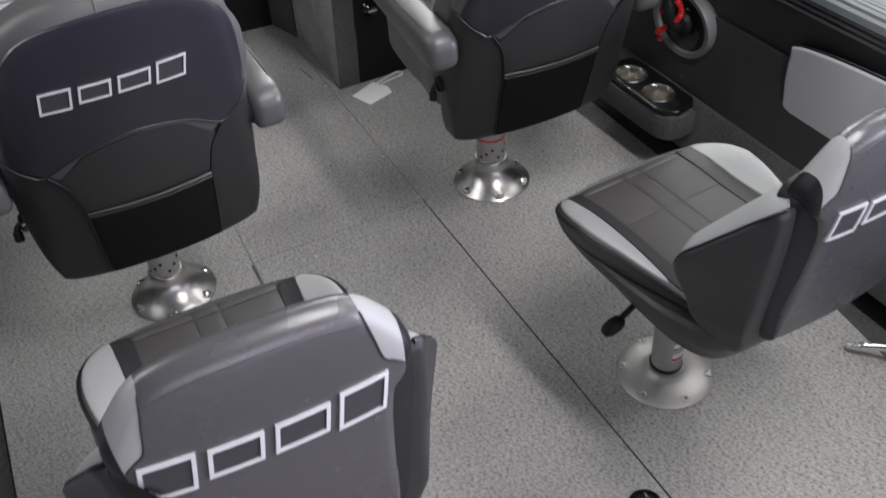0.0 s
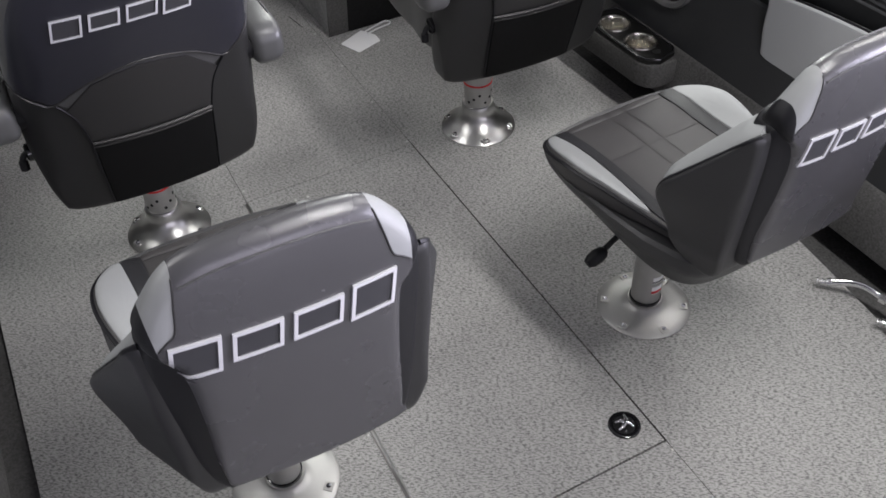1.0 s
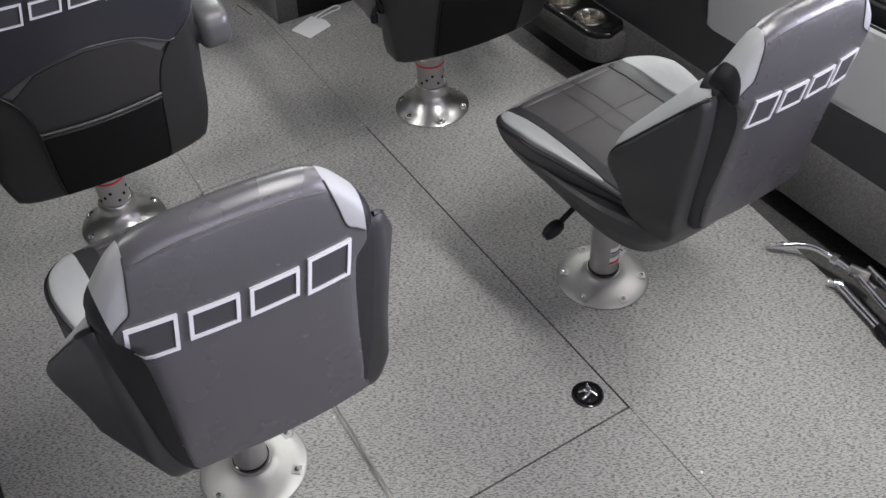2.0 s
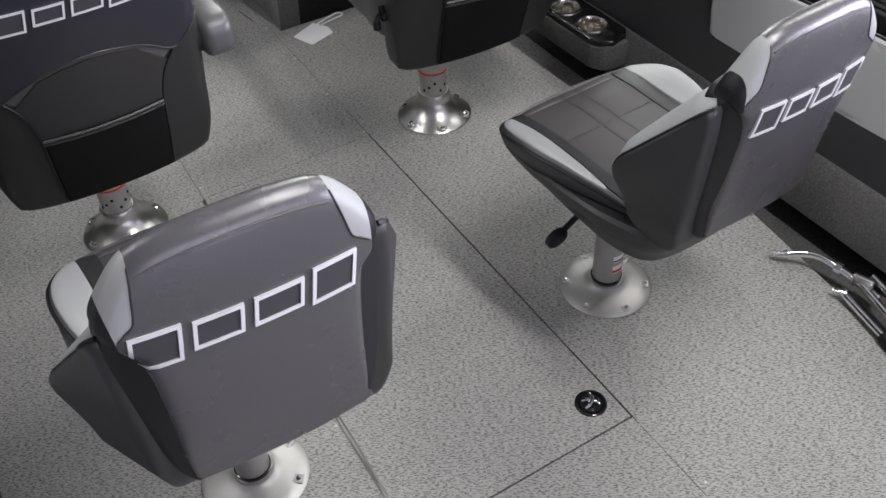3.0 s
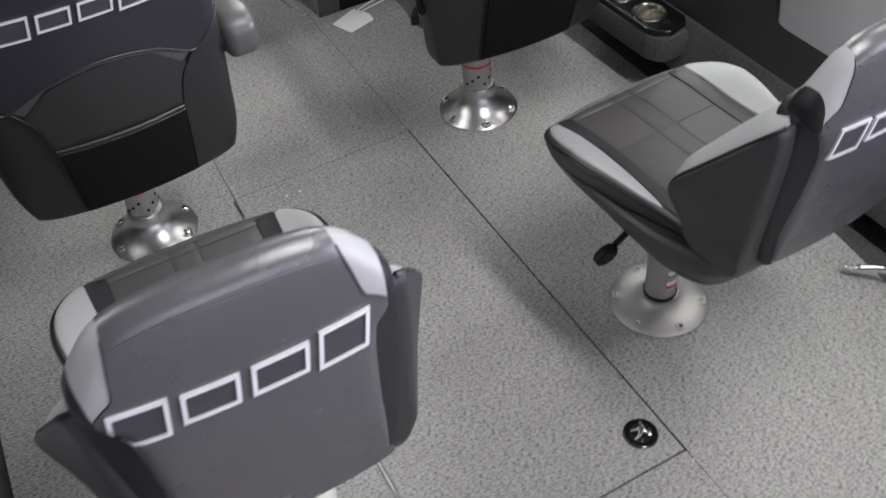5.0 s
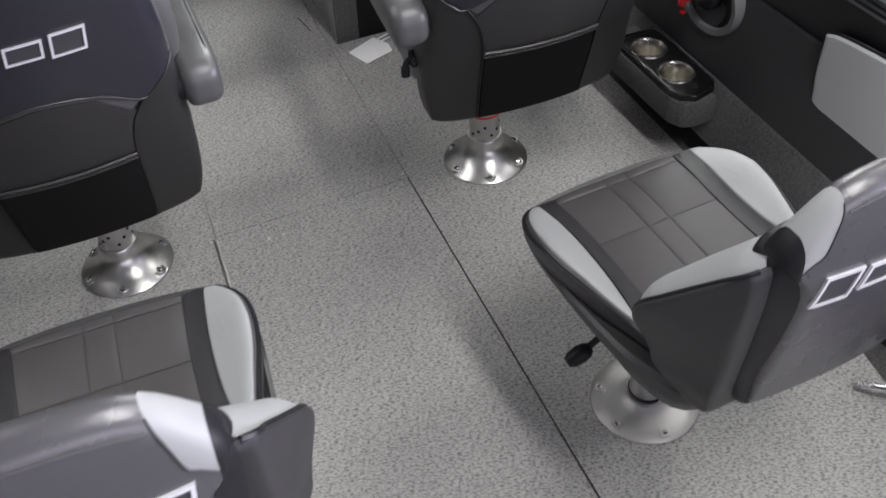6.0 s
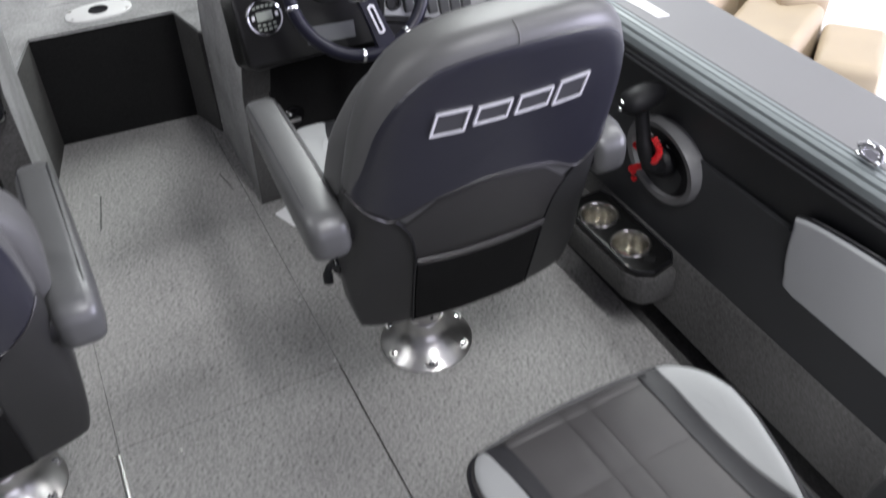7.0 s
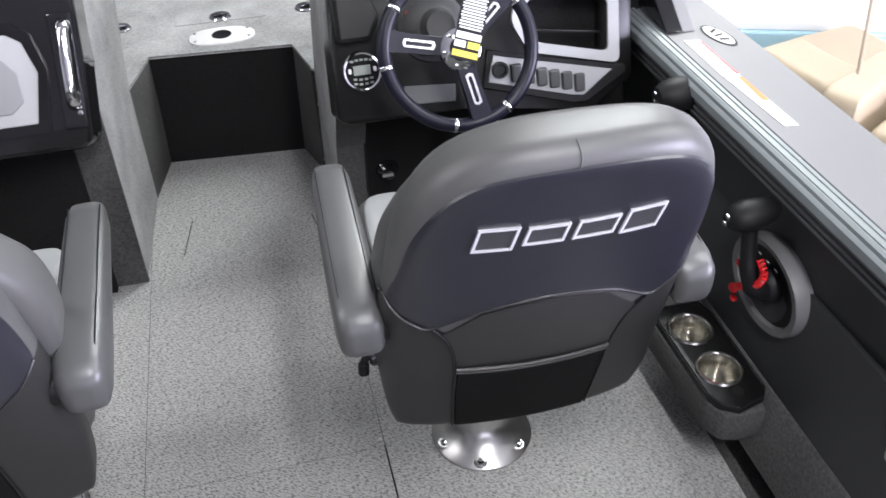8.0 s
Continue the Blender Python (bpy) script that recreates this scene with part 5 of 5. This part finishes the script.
area_lamp("lilac_sheen_lamp", (8.92, -4.5, 1.3), (0.0, -3.0, 1.0), 5.8, 2.9, 2550, (0.82, 0.80, 1.0))
# second made-up opening, aft: a lamp added to brighten the chairs' rear faces
for x0, x1, z0, z1 in ((-8.9, -3.0, -0.8, 3.6), (4.0, 8.9, -0.8, 3.6), (-3.0, 4.0, -0.8, 0.4), (-3.0, 4.0, 2.9, 3.6)):
    tagged(finish("wall_south", prism([(x0, -9), (x1, -9), (x1, -8.9), (x0, -8.9)], z0, z1), "hall_wall"), "grey showroom wall round the opening of an added lamp", "wall", kind="structure")
for x in (-3.0, 0.5, 4.0):
    tagged(finish("lamp_frame_2", box((0.08, 0.08, 2.5), (x, -8.95, 1.65), 0.005), "alu_dull"), "aluminium upright of an invented, unseen window", "window", kind="structure")
area_lamp("lilac_sheen_lamp", (0.5, -8.93, 1.65), (0.5, 0.0, 1.4), 6.9, 2.45, 430, (0.86, 0.83, 1.0))
for name, o2 in (("wall_west", [(-9, -9), (-8.9, -9), (-8.9, 11), (-9, 11)]), ("wall_north", [(-8.9, 10.9), (8.9, 10.9), (8.9, 11), (-8.9, 11)])):
    tagged(finish(name, prism(o2, -0.8, 3.6), "hall_wall"), "grey showroom wall", "wall", kind="structure")
tagged(finish("ceiling", prism([(-9, -9), (9, -9), (9, 11), (-9, 11)], 3.6, 3.7), "hall_wall"), "grey showroom ceiling", "ceiling", kind="structure")

# neighbouring pontoon boat: white fence, pale blue sill, tan cushions
pont = thing("pontoon_boat", pose(0, 0, 0), "white pontoon boat with tan lounge seats", "boat")
turn = Matrix.Rotation(radians(-20), 4, "Z")
part("fence", box((4.6, 0.05, 1.35), (3.6, 2.99, 0.425), 0.01, turn), "fence_white", pont, "white fence panel")
part("sill", box((4.6, 0.07, 0.10), (3.6, 2.98, -0.30), 0.01, turn), "blue", pont, "pale blue sill")
for k in range(7):
    part("joint", box((0.012, 0.074, 0.10), Vector((3.6, 2.98, -0.30)) + turn @ Vector((-2.0 + 0.42 * k, 0, 0)), 0.002, turn), "rail", pont)
part("deck", box((2.6, 3.2, 0.38), (2.95, 1.65, -0.61), 0.01), "fence_white", pont, "white deck")


def cushion(name, cx, cy, z, sx, sy, h, rot, tilt_deg, thing_parent):
    o6 = [(-1, -0.6), (-0.94, -0.94), (-0.6, -1), (0.6, -1), (0.94, -0.94), (1, -0.6), (1, 0.6), (0.94, 0.94), (0.6, 1), (-0.6, 1), (-0.94, 0.94), (-1, 0.6)]
    p6 = Pillow([(u * sx, v * sy) for u, v in o6], lambda u, v: h, lambda u, v: 0.0, min(0.045, h * 0.45, sx * 0.6, sy * 0.6), "seat", 60)
    ob = part(name, p6.mesh(), "tan", thing_parent, "tan vinyl cushion")
    ob.matrix_local = pose(cx, cy, z, tilt_deg, 0, rot)
    return ob


for name, cx, cy, z, sx, sy, h, rot, tilt_deg in (
        ("back_cushion", 2.12, 2.86, -0.42, 0.125, 0.215, 0.32, 13, 0), ("arm_cushion", 2.24, 2.645, -0.42, 0.255, 0.080, 0.35, 30, 0),
        ("seat_cushion", 2.46, 3.02, -0.42, 0.20, 0.25, 0.24, 10, 0), ("seat_cushion", 2.36, 2.33, -0.42, 0.22, 0.17, 0.28, 30, -6),
        ("back_cushion", 2.70, 2.64, -0.42, 0.11, 0.26, 0.38, -30, 10), ("seat_cushion", 2.52, 2.06, -0.42, 0.20, 0.13, 0.24, 40, 0)):
    cushion(name, cx, cy, z, sx, sy, h, rot, tilt_deg, pont)
part("rod", tube([(2.02, 2.46, 0.05), (1.97, 2.46, 0.5), (1.90, 2.46, 0.95)], 0.007, 8), "tan", pont, "thin brown rod")
